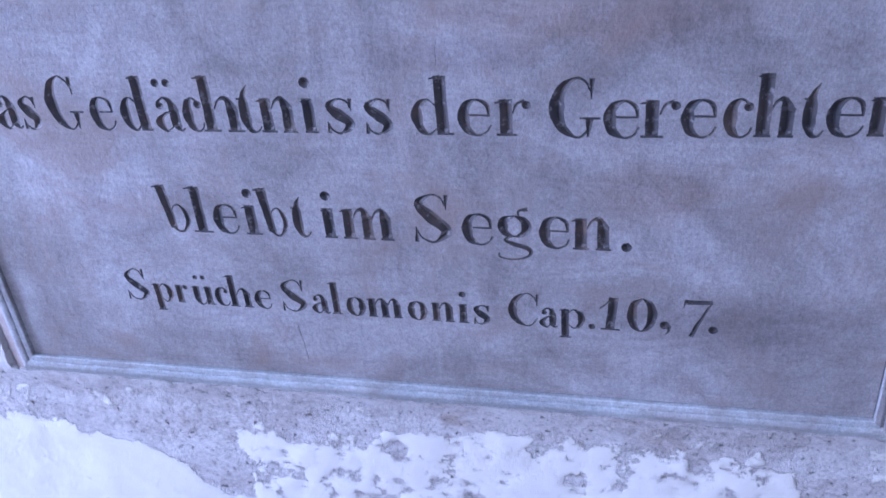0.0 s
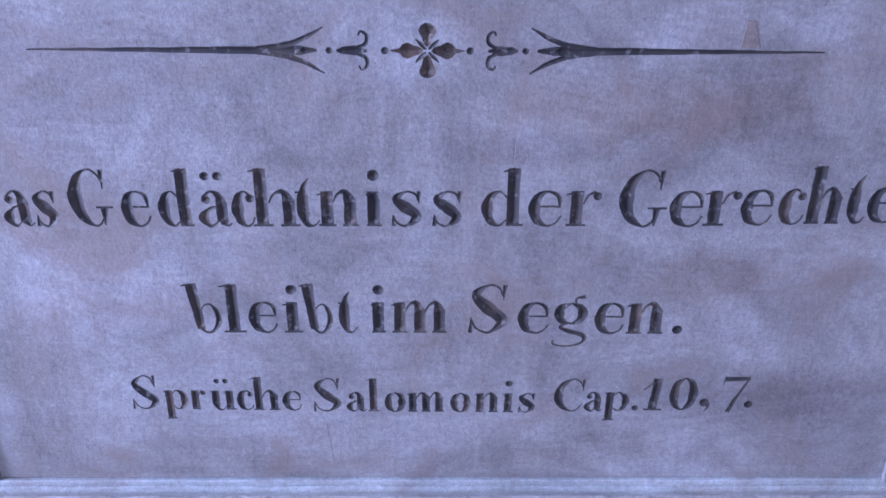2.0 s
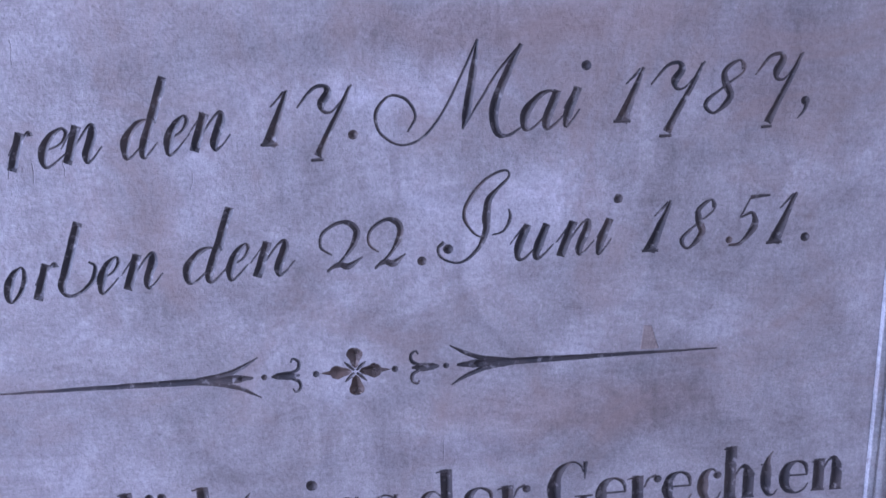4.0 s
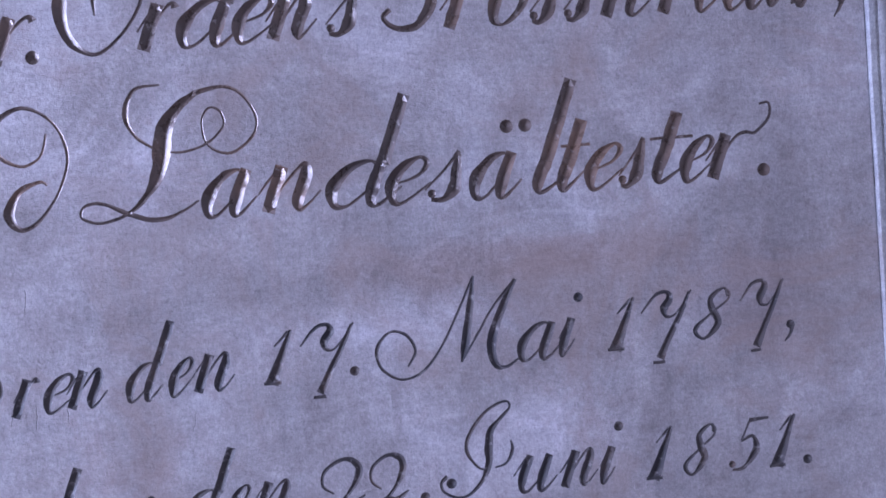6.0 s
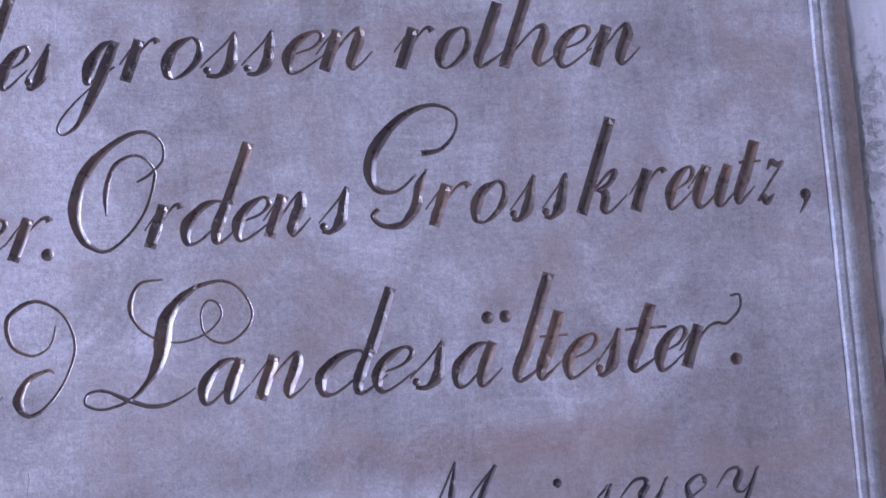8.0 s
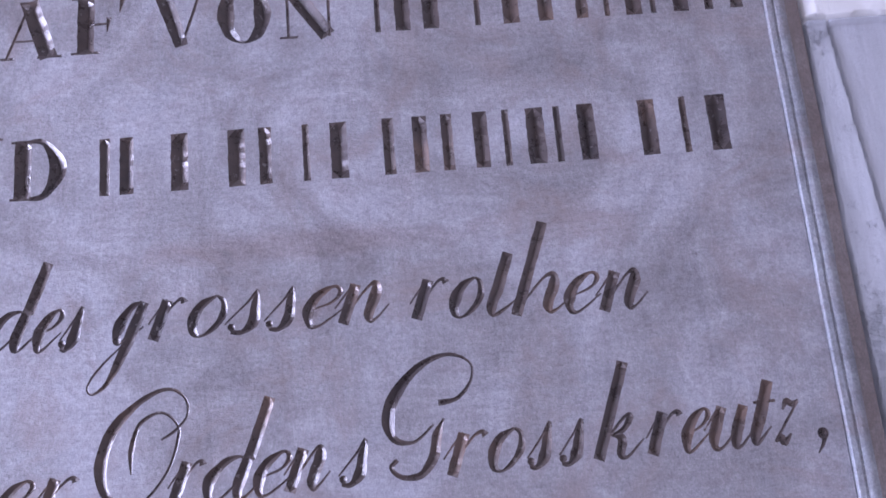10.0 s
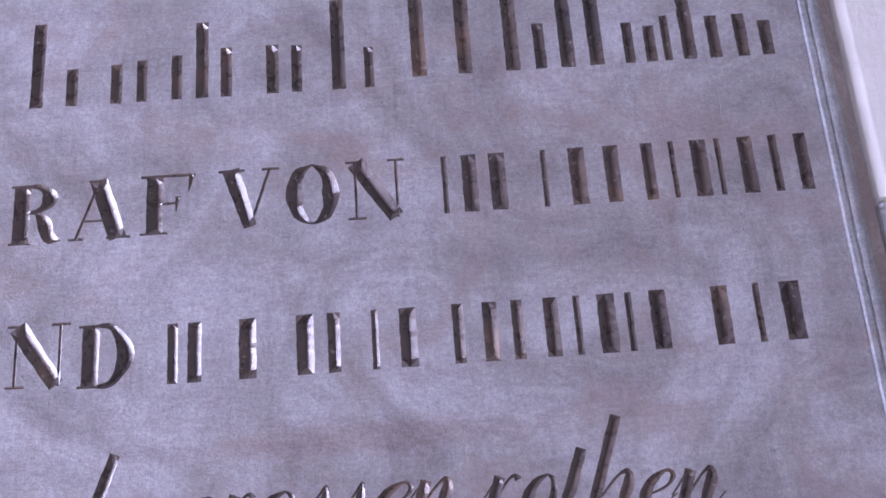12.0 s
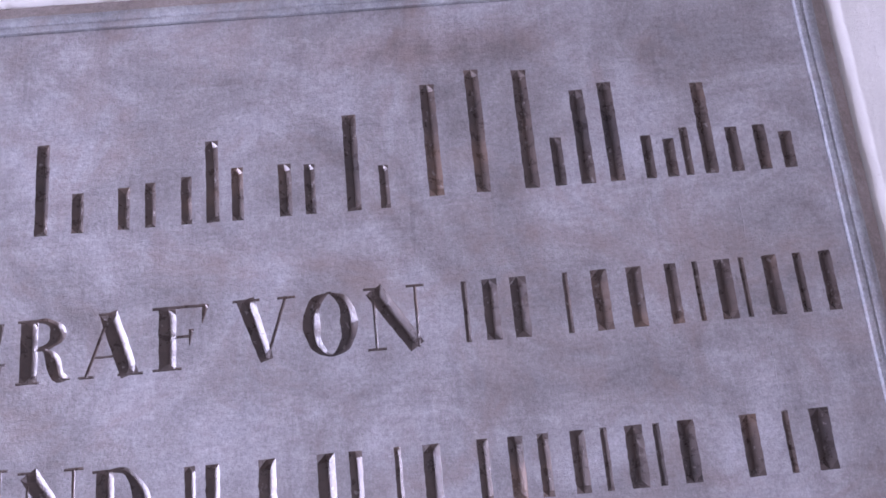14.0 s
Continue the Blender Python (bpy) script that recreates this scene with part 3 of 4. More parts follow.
words(SCRIPT, .0340, 1.8122, 1.8052, "r:0.0610,0.0967 o:0.0957,0.1249 l:0.1219,0.1595,.42 h:0.1464,0.2005,.97 e:0.1927,0.2249 n:0.2188,0.2651", lean=SHEAR)
words(SCRIPT, .0340, 1.6733, 1.6726, "e:-0.2796,-0.2478 r:-0.2504,-0.2126 .:-0.2244,-0.2113", lean=SHEAR)
words(SCRIPT, .0328, 1.6757, 1.6757, "O:-0.2008,-0.1254")
words(SCRIPT, .0340, 1.6770, 1.6815, "r:-0.1437,-0.1110 d:-0.1140,-0.0546,.94 e:-0.0744,-0.0425 n:-0.0505,-0.0118 s:-0.0069,0.0196", lean=SHEAR)
words(SCRIPT, .0330, 1.6815, 1.6815, "G:0.0316,0.1091")
words(SCRIPT, .0340, 1.6815, 1.6829, "r:0.0785,0.1182 o:0.1162,0.1461 s:0.1464,0.1705 s:0.1725,0.1968", lean=SHEAR)
words(SCRIPT, .0340, 1.6842, 1.6857, "k:0.2007,0.2445,.92 r:0.2448,0.2787 e:0.2751,0.3010 u:0.2933,0.3359 t:0.3318,0.3574,.78 z:0.3502,0.3762 ,:0.3858,0.3942", lean=SHEAR)
words(SCRIPT, .0340, 1.555, 1.555, "u:-.3400,-.2980 n:-.2960,-.2540", lean=SHEAR)
words(SCRIPT, .0330, 1.5522, 1.5522, "D:-0.2506,-0.1977")
words(SCRIPT, .0332, 1.5536, 1.5536, "L:-0.1928,-0.0615")
words(SCRIPT, .0342, 1.5534, 1.5538, "a:-0.1049,-0.0649 n:-0.0654,-0.0179 d:-0.0158,0.0530,.98 e:0.0293,0.0645 s:0.0578,0.0882", lean=SHEAR)
words(SCRIPT, .0342, 1.5527, 1.5565, "ä:0.0931,0.1420 l:0.1374,0.1820,1.06 t:0.1591,0.1874,.86 e:0.1808,0.2115 s:0.2063,0.2299 t:0.2319,0.2678,.86 e:0.2553,0.2836 R:0.2747,0.3292 .:0.3172,0.3250", lean=SHEAR)
words(SCRIPT, .0280, 1.4160, 1.4195, "g:-.3450,-.3190 e:-.3160,-.2930 b:-.2950,-.2690,.74 o:-.2790,-.2575", lean=SHEAR, bold=0.88)
words(SCRIPT, .0280, 1.4166, 1.4215, "r:-0.2538,-0.2308 e:-0.2300,-0.2062 n:-0.2139,-0.1834", lean=SHEAR, bold=0.88)
words(SCRIPT, .0280, 1.4215, 1.4257, "d:-0.1709,-0.1318,.74 e:-0.1400,-0.1203 n:-0.1232,-0.0910", lean=SHEAR, bold=0.88)
words(SCRIPT, .0280, 1.4258, 1.4281, "1:-0.0722,-0.0478 7:-0.0433,-0.0014 .:-0.0073,0.0002", lean=SHEAR, bold=0.88)
words(SCRIPT, .0285, 1.4276, 1.4276, "M:0.0126,0.1231", bold=0.88)
words(SCRIPT, .0285, 1.4273, 1.4304, "a:0.1203,0.1542 i:0.1541,0.1706", lean=SHEAR, bold=0.88)
words(SCRIPT, .0280, 1.4296, 1.4358, "1:0.1881,0.2128 7:0.2165,0.2583 8:0.2570,0.2883 7:0.2951,0.3319 ,:0.3291,0.3384", lean=SHEAR, bold=0.88)
words(SCRIPT, .0280, 1.3150, 1.3180, "g:-.3700,-.3440 e:-.3400,-.3170 s:-.3190,-.2980 t:-.2970,-.2720,.75", lean=SHEAR, bold=0.88)
words(SCRIPT, .0280, 1.3172, 1.3236, "o:-0.2717,-0.2523 r:-0.2504,-0.2289 b:-0.2316,-0.2005,.74 e:-0.2023,-0.1828 n:-0.1841,-0.1523", lean=SHEAR, bold=0.88)
words(SCRIPT, .0280, 1.3244, 1.3272, "d:-0.1376,-0.0950,.74 e:-0.1056,-0.0859 n:-0.0877,-0.0531", lean=SHEAR, bold=0.88)
words(SCRIPT, .0280, 1.3278, 1.3285, "2:-0.0346,-0.0019 2:0.0019,0.0307 .:0.0381,0.0464", lean=SHEAR, bold=0.88)
words(SCRIPT, .0290, 1.3285, 1.3285, "J:0.0540,0.1120", bold=0.88)
words(SCRIPT, .0280, 1.3281, 1.3297, "u:0.1094,0.1446 n:0.1454,0.1762 i:0.1776,0.1966", lean=SHEAR, bold=0.88)
words(SCRIPT, .0280, 1.3284, 1.3298, "1:0.2116,0.2362 8:0.2422,0.2703 5:0.2786,0.3137 1:0.3101,0.3343 .:0.3381,0.3460", lean=SHEAR, bold=0.88)
words(ROMAN, .0305, 1.1017, 1.1016, "D:-0.3898,-0.3538 a:-0.3493,-0.3247 s:-0.3243,-0.3051", 1.05)
words(ROMAN, .0305, 1.1015, 1.1024, "G:-0.2963,-0.2609 e:-0.2561,-0.2324 d:-0.2271,-0.1982 ä:-0.1960,-0.1683 c:-0.1692,-0.1502 h:-0.1542,-0.1145 t:-0.1194,-0.0991 n:-0.1017,-0.0677 i:-0.0637,-0.0500 s:-0.0433,-0.0189 s:-0.0109,0.0131", 1.05)
words(ROMAN, .0305, 1.1025, 1.1028, "d:0.0277,0.0629 e:0.0651,0.0924 r:0.0946,0.1233", 1.05)
words(ROMAN, .0305, 1.1012, 1.1075, "G:0.1363,0.1764 e:0.1773,0.2048 r:0.2039,0.2338 e:0.2338,0.2602 c:0.2638,0.2853 h:0.2853,0.3150 t:0.3173,0.3345 e:0.3341,0.3605 n:0.3619,0.3910", 1.05)
words(ROMAN, .0300, 1.0015, 1.0014, "b:-0.2187,-0.1882 l:-0.1877,-0.1665 e:-0.1651,-0.1402 i:-0.1364,-0.1189 b:-0.1218,-0.0944 t:-0.0901,-0.0727", .95)
words(ROMAN, .0300, 1.0014, 1.0012, "i:-0.0627,-0.0485 m:-0.0452,0.0027", .95)
words(ROMAN, .0300, 1.0012, 1.0003, "S:0.0198,0.0536 e:0.0612,0.0884 g:0.0917,0.1209 e:0.1262,0.1521 n:0.1530,0.1866 .:0.1934,0.2020", .95)
words(ROMAN, .0208, 0.9211, 0.9191, "S:-0.2756,-0.2511 p:-0.2476,-0.2257 r:-0.2237,-0.2097 ü:-0.2068,-0.1833 c:-0.1833,-0.1679 h:-0.1698,-0.1444 e:-0.1429,-0.1259", 1.2)
words(ROMAN, .0208, 0.9183, 0.9167, "S:-0.1159,-0.0909 a:-0.0869,-0.0684 l:-0.0684,-0.0564 o:-0.0528,-0.0338 m:-0.0333,0.0009 o:0.0054,0.0240 n:0.0266,0.0492 i:0.0517,0.0623 s:0.0658,0.0810", 1.2)
words(ROMAN, .0208, 0.9175, 0.9188, "C:0.0971,0.1248 a:0.1243,0.1415 p:0.1415,0.1647 .:0.1672,0.1733", 1.2)
words(ROMAN, .0272, 0.9188, 0.9219, "1:0.1763,0.1950 0:0.1995,0.2252 ,:0.2272,0.2368 7:0.2443,0.2710 .:0.2680,0.2746")

# the dividing ornament: a four-petalled flower, two lilies and two long darts
MID, LINE = -.0143, 1.2443


def ornament(*cuts, paint=None):
    owner = len(owners)
    owners.append(("ornament", "", paint or BLACK))
    for kind, rows in cuts:
        carve(owner, kind, [(MID + x, LINE + z, w) for x, z, w in rows])


for c, s in ((1, 0), (0, 1), (-1, 0), (0, -1)):
    ornament(("c", [(c * r, s * r, w) for r, w in ((.003, .002), (.008, .007), (.0145, .0125), (.018, .010), (.0202, .004))]), paint=GROOVE)
    ornament(("c", [((c - s) * r, (c + s) * r, w) for r, w in ((.001, .002), (.005, .0028), (.0085, .0012))]))
for side in (1, -1):
    ornament(("d", [(side * .031, 0, .0055)]))
    ornament(("c", [(side * x, 0, w) for x, w in ((.066, .002), (.060, .006), (.053, .0075), (.044, .002))]),
             *(("c", [(side * x, up * z, w) for x, z, w in ((.052, .002, .002), (.045, .005, .003), (.044, .011, .0026), (.048, .014, .002), (.050, .011, .0015))]) for up in (1, -1)))
    ornament(("d", [(side * .0715, 0, .005)]))
    ornament(("l", [(side * .12, 0, .006), (side * .29, 0, .0012)]), ("l", [(side * .080, 0, .002), (side * .093, 0, .007)]), ("l", [(side * .093, 0, .007), (side * .125, 0, .005)]),
             *(("c", [(side * x, up * z, w) for x, z, w in ((.075, .017, .0012), (.088, .0095, .0035), (.103, .004, .0045), (.128, .0005, .004))]) for up in (1, -1)))

# hairline cracks, and old drip marks cut as fine lines
for x, low, high, drift in ((.3160, 2.150, 2.200, .001), (.3185, 2.012, 2.070, .001), (-.237, 1.490, 1.511, .001), (-.236, 1.408, 1.426, .001), (-.213, 1.410, 1.424, .0), (-.253, 1.412, 1.425, .001), (-.100, .860, .905, -.004), (.052, 1.160, 1.180, .001), (-.125, 1.395, 1.410, .003)):
    owners.append(("crack_drip_line", "", STONE))
    carve(len(owners) - 1, "c", [(x + drift * u + rng.uniform(-.0006, .0006), low + (high - low) * u, .0011 if 0 < u < 1 else .0003) for u in (0, .2, .45, .7, 1)])

# ---- the memorial slab ----
LEFT, RIGHT, LOW, HIGH = -.4100, .4100, .841, 2.421
plaque = tagged(new("memorial_plaque"), "grey marble memorial slab with dark V-cut inscription, set on the wall", "memorial plaque")
plaque.location = (0, 0.03, LOW - .045)


def groove_depth(flat, members):
    """How deep the cuts go at points of the face, and the letter that cuts deepest there."""
    deep, whose = np.zeros(len(flat)), np.zeros(len(flat), int)
    for kind, owner, rows in (strokes[m] for m in members):
        reach = rows[:, 2].max() / 2 + 1e-4
        lo, hi = rows[:, :2].min(0) - reach, rows[:, :2].max(0) + reach
        near = np.nonzero(((flat > lo) & (flat < hi)).all(1))[0]
        if not len(near):
            continue
        q = flat[near]
        if kind == "d":
            d = rows[0, 2] / 2 - np.hypot(*(q - rows[0, :2]).T)
        else:
            a, b = rows[:-1], rows[1:]
            ab = (b - a)[:, :2]
            long = np.maximum(np.hypot(ab[:, 0], ab[:, 1]), 1e-9)
            u = np.clip(((q[:, None] - a[None, :, :2]) * ab).sum(-1) / long ** 2, 0, 1)
            gap = np.hypot(*np.moveaxis(q[:, None] - (a[None, :, :2] + u[..., None] * ab), -1, 0))
            d = (a[:, 2] + (b - a)[:, 2] * u) / 2 - gap
            run = np.concatenate([[0], np.cumsum(long)])
            along = run[:-1] + u * long
            d = np.minimum(d, np.minimum(along, run[-1] - along))
            d = d.max(1)
        more = CUT * d > deep[near]
        deep[near[more]], whose[near[more]] = CUT * d[more], owner
    return deep, whose


def triangles(points, lines, area):
    """Constrained triangulation; tiny shifts are tried until the pieces fill the whole area."""
    points = np.array(points)
    middle, best = points.mean(0), None
    for seed in range(14):
        shift = np.random.RandomState(seed).uniform(-1.5e-5, 1.5e-5, points.shape) * (seed > 0)
        shift[:4] = 0
        made = delaunay_2d_cdt([Vector(p) for p in (points + shift - middle) * 100], lines, [], 0, 1e-4)
        flat, tris = np.array([tuple(v) for v in made[0]]) / 100 + middle, np.array([f for f in made[2] if len(f) == 3])
        if tris.ndim < 2:
            continue
        p, q = flat[tris[:, 1]] - flat[tris[:, 0]], flat[tris[:, 2]] - flat[tris[:, 0]]
        miss = abs((p[:, 0] * q[:, 1] - p[:, 1] * q[:, 0]).sum() / 2 - area) / area
        if best is None or miss < best[0]:
            best = (miss, flat, tris)
        if miss < 2e-5:
            break
    return best[1], best[2]


def stroke_cage(kind, rows, points, lines):
    """Adds a stroke's two edges and its keel."""
    start = len(points)
    if kind == "d":
        x, z, w = rows[0]
        points.append((x, z))
        for i in range(12):
            points.append((x + w / 2 * math.cos(i * math.pi / 6), z + w / 2 * math.sin(i * math.pi / 6)))
            lines.append((start + 1 + i, start + 1 + (i + 1) % 12))
        return
    way = np.gradient(rows[:, :2], axis=0)
    way /= np.maximum(np.hypot(way[:, 0], way[:, 1]), 1e-9)[:, None]
    side = np.stack([-way[:, 1], way[:, 0]], 1) * rows[:, 2:] / 2
    for a, b in zip(rows[:, :2], side):
        points += [tuple(a + b), tuple(a), tuple(a - b)]
    last = start + 3 * (len(rows) - 1)
    lines += [(i, i + 3) for i in range(start, last)]
    for i in (start, last):
        lines += [(i, i + 1), (i + 1, i + 2)]


def corners(x0, z0, x1, z1):
    return [(x0, z0), (x1, z0), (x1, z1), (x0, z1)]


def cells():
    """Rectangles of the face that hold the letters, merged until none touch."""
    found = {}
    for n, (kind, owner, rows) in enumerate(strokes):
        h = rows[:, 2].max() / 2 + .0012
        x0, z0, x1, z1, members = found.get(owner, (9, 9, -9, -9, []))
        found[owner] = (min(x0, rows[:, 0].min() - h), min(z0, rows[:, 1].min() - h), max(x1, rows[:, 0].max() + h), max(z1, rows[:, 1].max() + h), members + [n])
    found = list(found.values())
    merged = True
    while merged:
        merged = False
        for i in range(len(found)):
            for k in range(i + 1, len(found)):
                a, b = found[i], found[k]
                if a[0] < b[2] and b[0] < a[2] and a[1] < b[3] and b[1] < a[3]:
                    found[i] = (min(a[0], b[0]), min(a[1], b[1]), max(a[2], b[2]), max(a[3], b[3]), a[4] + b[4])
                    del found[k]
                    merged = True
                    break
            if merged:
                break
    return found


def carved_panel():
    """The face, and the grooves of every letter cut into it."""
    edge = 0.0007
    rim = (LEFT + edge, LOW + edge, RIGHT - edge, HIGH - edge)
    field, field_lines, plain = corners(*rim), [(0, 1), (1, 2), (2, 3), (3, 0)], []
    pieces, verts, faces = {}, [], []
    for x0, z0, x1, z1, members in cells():
        n = len(field)
        field += corners(x0, z0, x1, z1)
        field_lines += [(n, n + 1), (n + 1, n + 2), (n + 2, n + 3), (n + 3, n)]
        plain.append((x0, z0, x1, z1))
        points, lines = corners(x0, z0, x1, z1), [(0, 1), (1, 2), (2, 3), (3, 0)]
        for m in members:
            stroke_cage(strokes[m][0], strokes[m][2], points, lines)
        flat, tris = triangles(points, lines, (x1 - x0) * (z1 - z0))
        deep, _ = groove_depth(flat, members)
        inside, whose = groove_depth(flat[tris].mean(1), members)
        for tri, d, owner in zip(tris.tolist(), inside, whose):
            if d > 4e-6:
                pieces.setdefault(owner, []).append([(flat[i][0], deep[i], flat[i][1]) for i in tri])
            else:
                faces.append((len(verts), len(verts) + 1, len(verts) + 2))
                verts += [(flat[i][0], 0.0, flat[i][1]) for i in tri]
    flat, tris = triangles(field, field_lines, (rim[2] - rim[0]) * (rim[3] - rim[1]))
    for tri in tris.tolist():
        x, z = flat[tri].mean(0)
        if not any(a < x < c and b < z < d for a, b, c, d in plain):
            faces.append((len(verts), len(verts) + 1, len(verts) + 2))
            verts += [(flat[i][0], 0.0, flat[i][1]) for i in tri]
    mesh_object("panel", verts, faces, STONE, plaque, "cloudy grey marble face with wiping marks")
    for owner, cut in pieces.items():
        at, tris = {}, []
        for tri in cut:
            tris.append([at.setdefault(p, len(at)) for p in tri])
        mesh_object(owners[owner][0], list(at), tris, owners[owner][2], plaque, owners[owner][1])


def moulding(corner_a, corner_b, inward, face, edge):
    """One side of the moulded rim, mitred at both ends. Profile: distance outward from the panel's edge, and depth."""
    profile = [(0.0, .004), (0.0, -.0035), (.0008, -.0042), (.0052, -.0042), (.006, -.0036), (.0064, -.0026), (.0076, -.0026), (.0088, -.0038), (.0115, -.0044), (.0145, -.0040), (.0172, -.0028), (.0192, -.0012)]
    rim = [(.0192, -.0012), (.0225, .0006), (.0290, .0032), (.0340, .0055), (.0358, .0085), (.0362, .0330)]
    ob = None
    for title, shape, material in (("moulding", profile, face), ("bevelled_edge", rim, edge)):
        verts, faces = [], []
        steps = 60
        for k in range(steps + 1):
            u = k / steps
            for off, y in shape:
                ax, az = corner_a[0] + corner_a[2] * off, corner_a[1] + corner_a[3] * off
                bx, bz = corner_b[0] + corner_b[2] * off, corner_b[1] + corner_b[3] * off
                p = Vector((ax + (bx - ax) * u, y, az + (bz - az) * u))
                if 0 < k < steps:
                    wob = noise.noise(p * 23) * .0006 + noise.noise(p * 90) * .0003
                    p += Vector((inward[0] * wob, noise.noise(p * 40 + Vector((5, 0, 0))) * .0005, inward[1] * wob))
                verts.append(tuple(p))
        n = len(shape)
        for k in range(steps):
            for i in range(n - 1):
                a = k * n + i
                faces.append((a, a + 1, a + n + 1, a + n))
        ob = mesh_object(title, verts, faces, material, plaque)
        for poly in ob.data.polygons:
            poly.use_smooth = True
        ob.data.set_sharp_from_angle(angle=radians(30))


BL, BR = (LEFT, LOW, -1, -1), (RIGHT, LOW, 1, -1)
TL, TR = (LEFT, HIGH, -1, 1), (RIGHT, HIGH, 1, 1)
carved_panel()
moulding(BL, TL, (1, 0), MOULD, EDGE)
moulding(TL, TR, (0, -1), MOULD, EDGE)
moulding(TR, BR, (-1, 0), MOULD, EDGE)
moulding(BR, BL, (0, 1), WASHED, WASHED)
mesh_object("mortar_smear", [(.2135, -.0003, 1.2475), (.2275, -.0003, 1.2475), (.2215, -.0003, 1.2665), (.2160, -.0003, 1.2670), (.2115, .001, 1.2465), (.2295, .001, 1.2465), (.2235, .001, 1.269), (.2140, .001, 1.2695)], [(0, 1, 2, 3), (4, 5, 1, 0), (5, 6, 2, 1), (6, 7, 3, 2), (7, 4, 0, 3)], EDGE, plaque, "small greyish mortar smear")
mesh_object("slab", *box((LEFT - .015, .0075, LOW - .015), (RIGHT + .015, .032, HIGH + .015)), DARK, plaque)

# ---- the wall ----


def fractal(x, z, scale, seed, octaves=4):
    return noise.fractal(Vector((x * scale + seed, seed * 1.7, z * scale)), 1.0, 2.0, octaves)


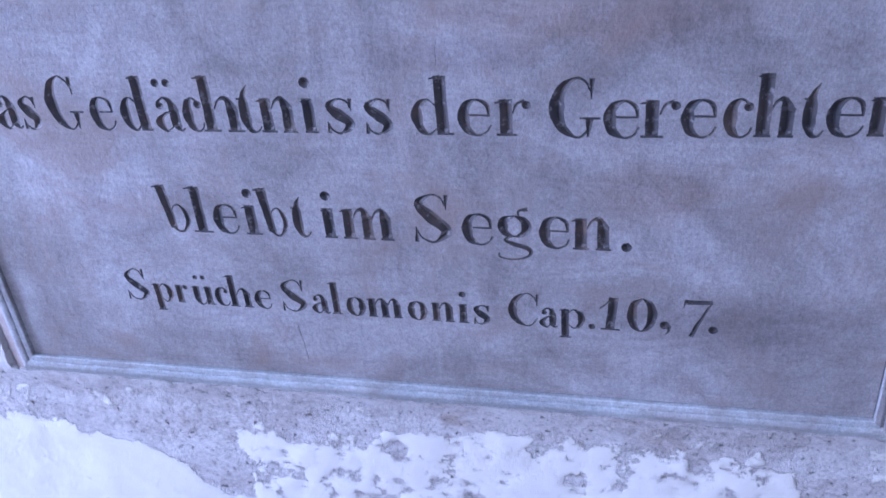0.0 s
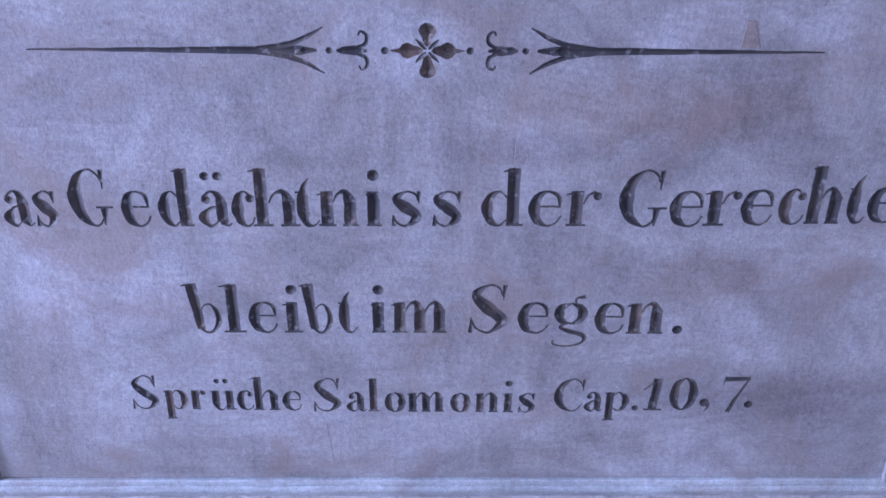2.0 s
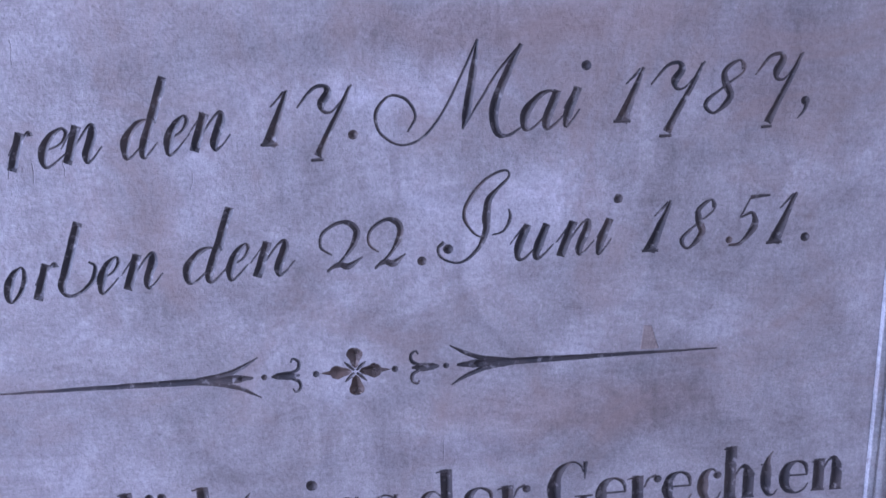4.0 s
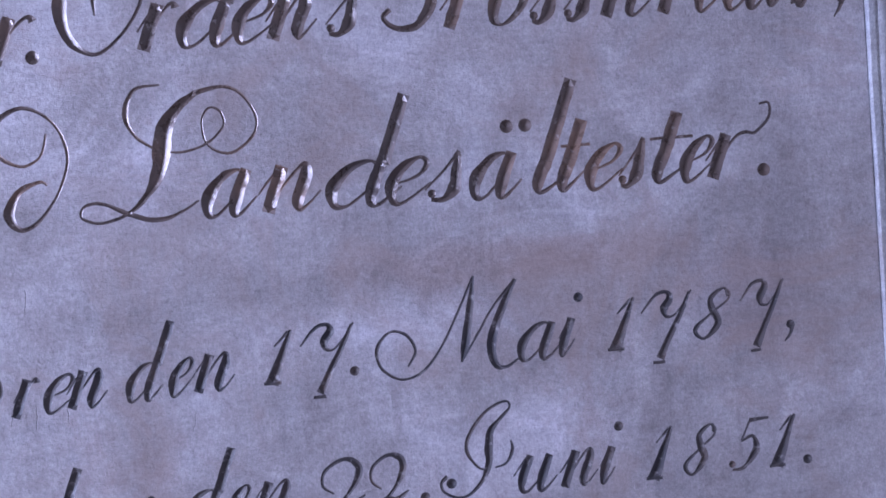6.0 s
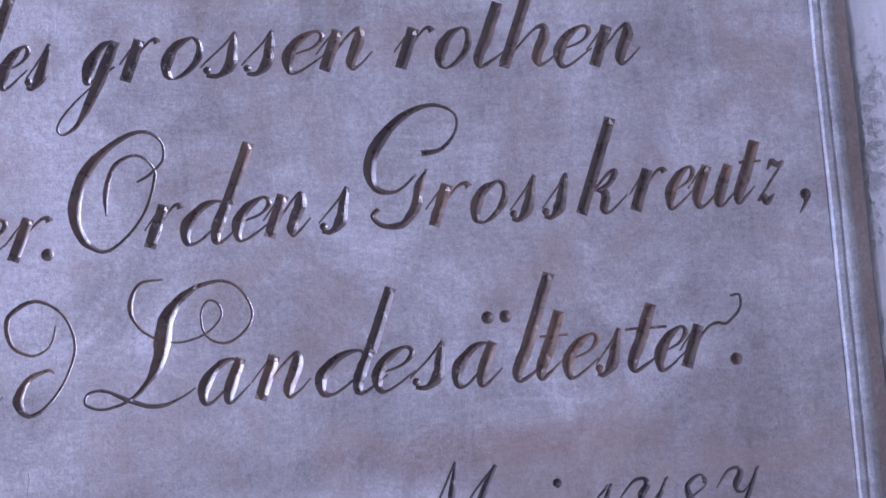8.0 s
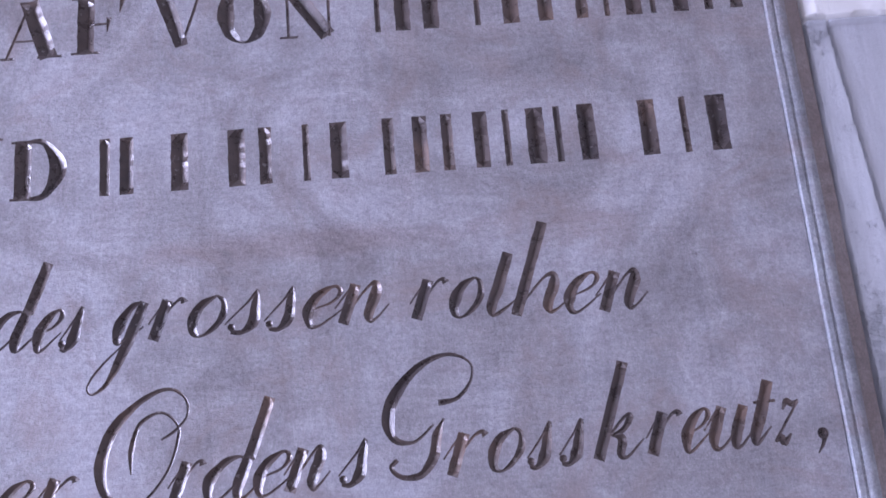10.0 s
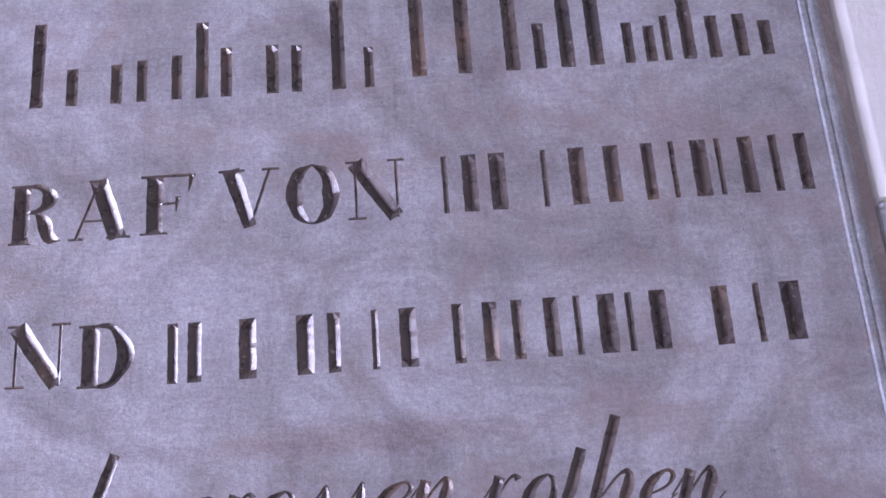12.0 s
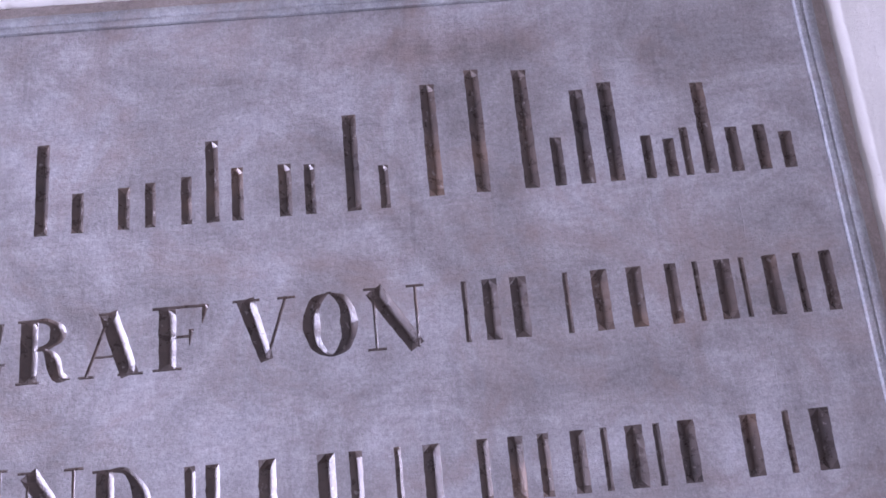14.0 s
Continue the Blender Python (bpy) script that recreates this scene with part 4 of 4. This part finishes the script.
def wall_face():
    """Plastered wall near the slab: bare cement under and beside it, limewash with broken edges elsewhere."""
    def spread(*stops):
        return [p + (q - p) * i / max(1, round((q - p) / step)) for p, q, step in stops for i in range(max(1, round((q - p) / step)))] + [stops[-1][1]]

    xs = spread((-.78, -.47, .0045), (-.47, -.435, .0015), (-.435, .435, .0045), (.435, .51, .0013), (.51, .78, .006))
    zs = spread((.38, .60, .006), (.60, .80, .0036), (.80, .87, .0022), (.87, 2.04, .0055), (2.04, 2.09, .002), (2.09, 2.40, .0055), (2.40, 2.48, .0025), (2.48, 2.78, .006))
    verts, lime, paint = [], [], []
    for z in zs:
        for x in xs:
            ragged = fractal(x, z, 40, 12.0, 3) * .0025
            edge_shift = (ragged * .5 - .0002) * max(0, 1 - abs(abs(x) - .4485) / .008)
            if abs(x) < .4485 and .8180 - ragged < z < 2.4555 + ragged:
                # the bed that the slab sits in
                verts.append((x + edge_shift, .033, z))
                lime.append(0.0)
                paint.append(0.0)
                continue
            rough = fractal(x, z, 11, 3.1) * .035 + fractal(x, z, 45, 9.2) * .012
            seam = .4770 + (1.955 - z) * .075 + ragged * .3
            if z < .86:
                # limewash low on the wall, broken off under the slab
                line = .737 - .15 * max(0, min(1, (x + .42) / .30)) ** 1.2 if x < -.10 else .60
                m = line - z + rough
                band = min(.764 + .016 * math.sin(x * 11) - z, .345 - x + fractal(x, z, 14, 6.0, 3) * .03, x + .20)
                broken = .006 + fractal(x, z, 26, 2.0) * .016 + fractal(x, z, 75, 5.0, 3) * .011
                m = max(m, min(band + fractal(x, z, 20, 2.0) * .03, broken))
                m = max(m, min(.80 - z, fractal(x, z, 34, 8.0) * .02 - .012))
            elif x > 0:
                m = z - 2.064 if x < .56 else .02
                m = max(m, .004 + rough * .14 if x < seam else .016 + rough * .2)
            else:
                m = .03 + rough if z > 1.05 else abs(x) - .475 + rough
            cover = max(0, min(1, .5 + max(-.03, min(.03, m)) / .012 * .5))
            lump = fractal(x, z, 60, 1.3) * .0009 * (1 - .6 * cover) + fractal(x, z, 7, 4.4, 2) * .0012 + fractal(x, z, 24, 7.7, 3) * .0009
            y = .0030 - .0014 * cover - lump
            if z < .86:
                y += .007 * min(1, max(0, (.815 - z) / .03)) - .002
            if x > .40 and z > 2.066 + ragged * .4:
                # thick plaster above the joint, its edge rounded off at the slab
                y += .0055 * max(0, 1 - (x - .4485) / .009) - .001
            elif x > .40 and z > 2.0625 + ragged * .4:
                y += .016
            if x > .40 and .86 < z < 2.06:
                y += .004
                if abs(x - seam) < .0014:
                    y += .024
                elif x > seam:
                    y += .003
            verts.append((x + edge_shift, y, z))
            lime.append(cover)
            paint.append((1.0 if x < seam else 0.55) if x > .40 and .95 < z < 2.0625 else 0.0)
    nx, nz = len(xs) - 1, len(zs) - 1
    w = nx + 1
    faces = [(a, a + 1, a + w + 1, a + w) for k in range(nz) for a in range(k * w, k * w + nx)]
    ob = mesh_object("wall_north", verts, faces, WALL)
    ob.data.attributes.new("lime", "FLOAT", "POINT").data.foreach_set("value", lime)
    ob.data.attributes.new("paint", "FLOAT", "POINT").data.foreach_set("value", paint)
    for poly in ob.data.polygons:
        poly.use_smooth = True
    return tagged(ob, "limewashed wall with cement patches round the slab", "wall", kind="structure")


wall_face()
tagged(mesh_object("wall_north_rest", *boxes(((-2.8, .002, 0), (-.78, .33, 4.2)), ((.78, .002, 0), (2.8, .33, 4.2)), ((-.78, .004, 0), (.78, .33, .38)), ((-.78, .002, 2.78), (.78, .33, 4.2)), ((-.78, .06, .38), (.78, .33, 2.78))), PLASTER), "plain old plastered wall", "wall", kind="structure")
tagged(mesh_object("wall_west", *boxes(((-3.1, -1.35, 0), (-2.8, -.10, .68)), ((-3.1, -1.35, 2.82), (-2.8, -.10, 4.2)), ((-3.1, -.10, 0), (-2.8, .33, 4.2)), ((-3.1, -4.9, 0), (-2.8, -1.35, 4.2))), PLASTER), "plain plastered wall with a window opening", "wall", kind="structure")
tagged(mesh_object("wall_east", *box((2.8, -4.9, 0), (3.1, .33, 4.2)), PLASTER), "plain old plastered wall", "wall", kind="structure")
# unseen end wall; its opening is added only for the rear fill lamp
tagged(mesh_object("wall_south", *boxes(((-2.8, -4.9, 0), (-1.1, -4.6, 4.2)), ((.7, -4.9, 0), (2.8, -4.6, 4.2)), ((-1.1, -4.9, 2.8), (.7, -4.6, 4.2))), PLASTER), "plain plastered wall with an added opening for the fill light", "wall", kind="structure")
tagged(mesh_object("floor", *box((-3.1, -4.9, -.2), (3.1, .33, 0)), FLOOR), "worn stone floor", "floor", kind="structure")
tagged(mesh_object("ceiling", *box((-3.1, -4.9, 4.2), (3.1, .33, 4.4)), PLASTER), "plain plastered ceiling", "ceiling", kind="structure")
tagged(mesh_object("ground", *box((-300, -300, -.5), (300, 300, -.21)), FLOOR), "bare ground outside", "ground", kind="structure")
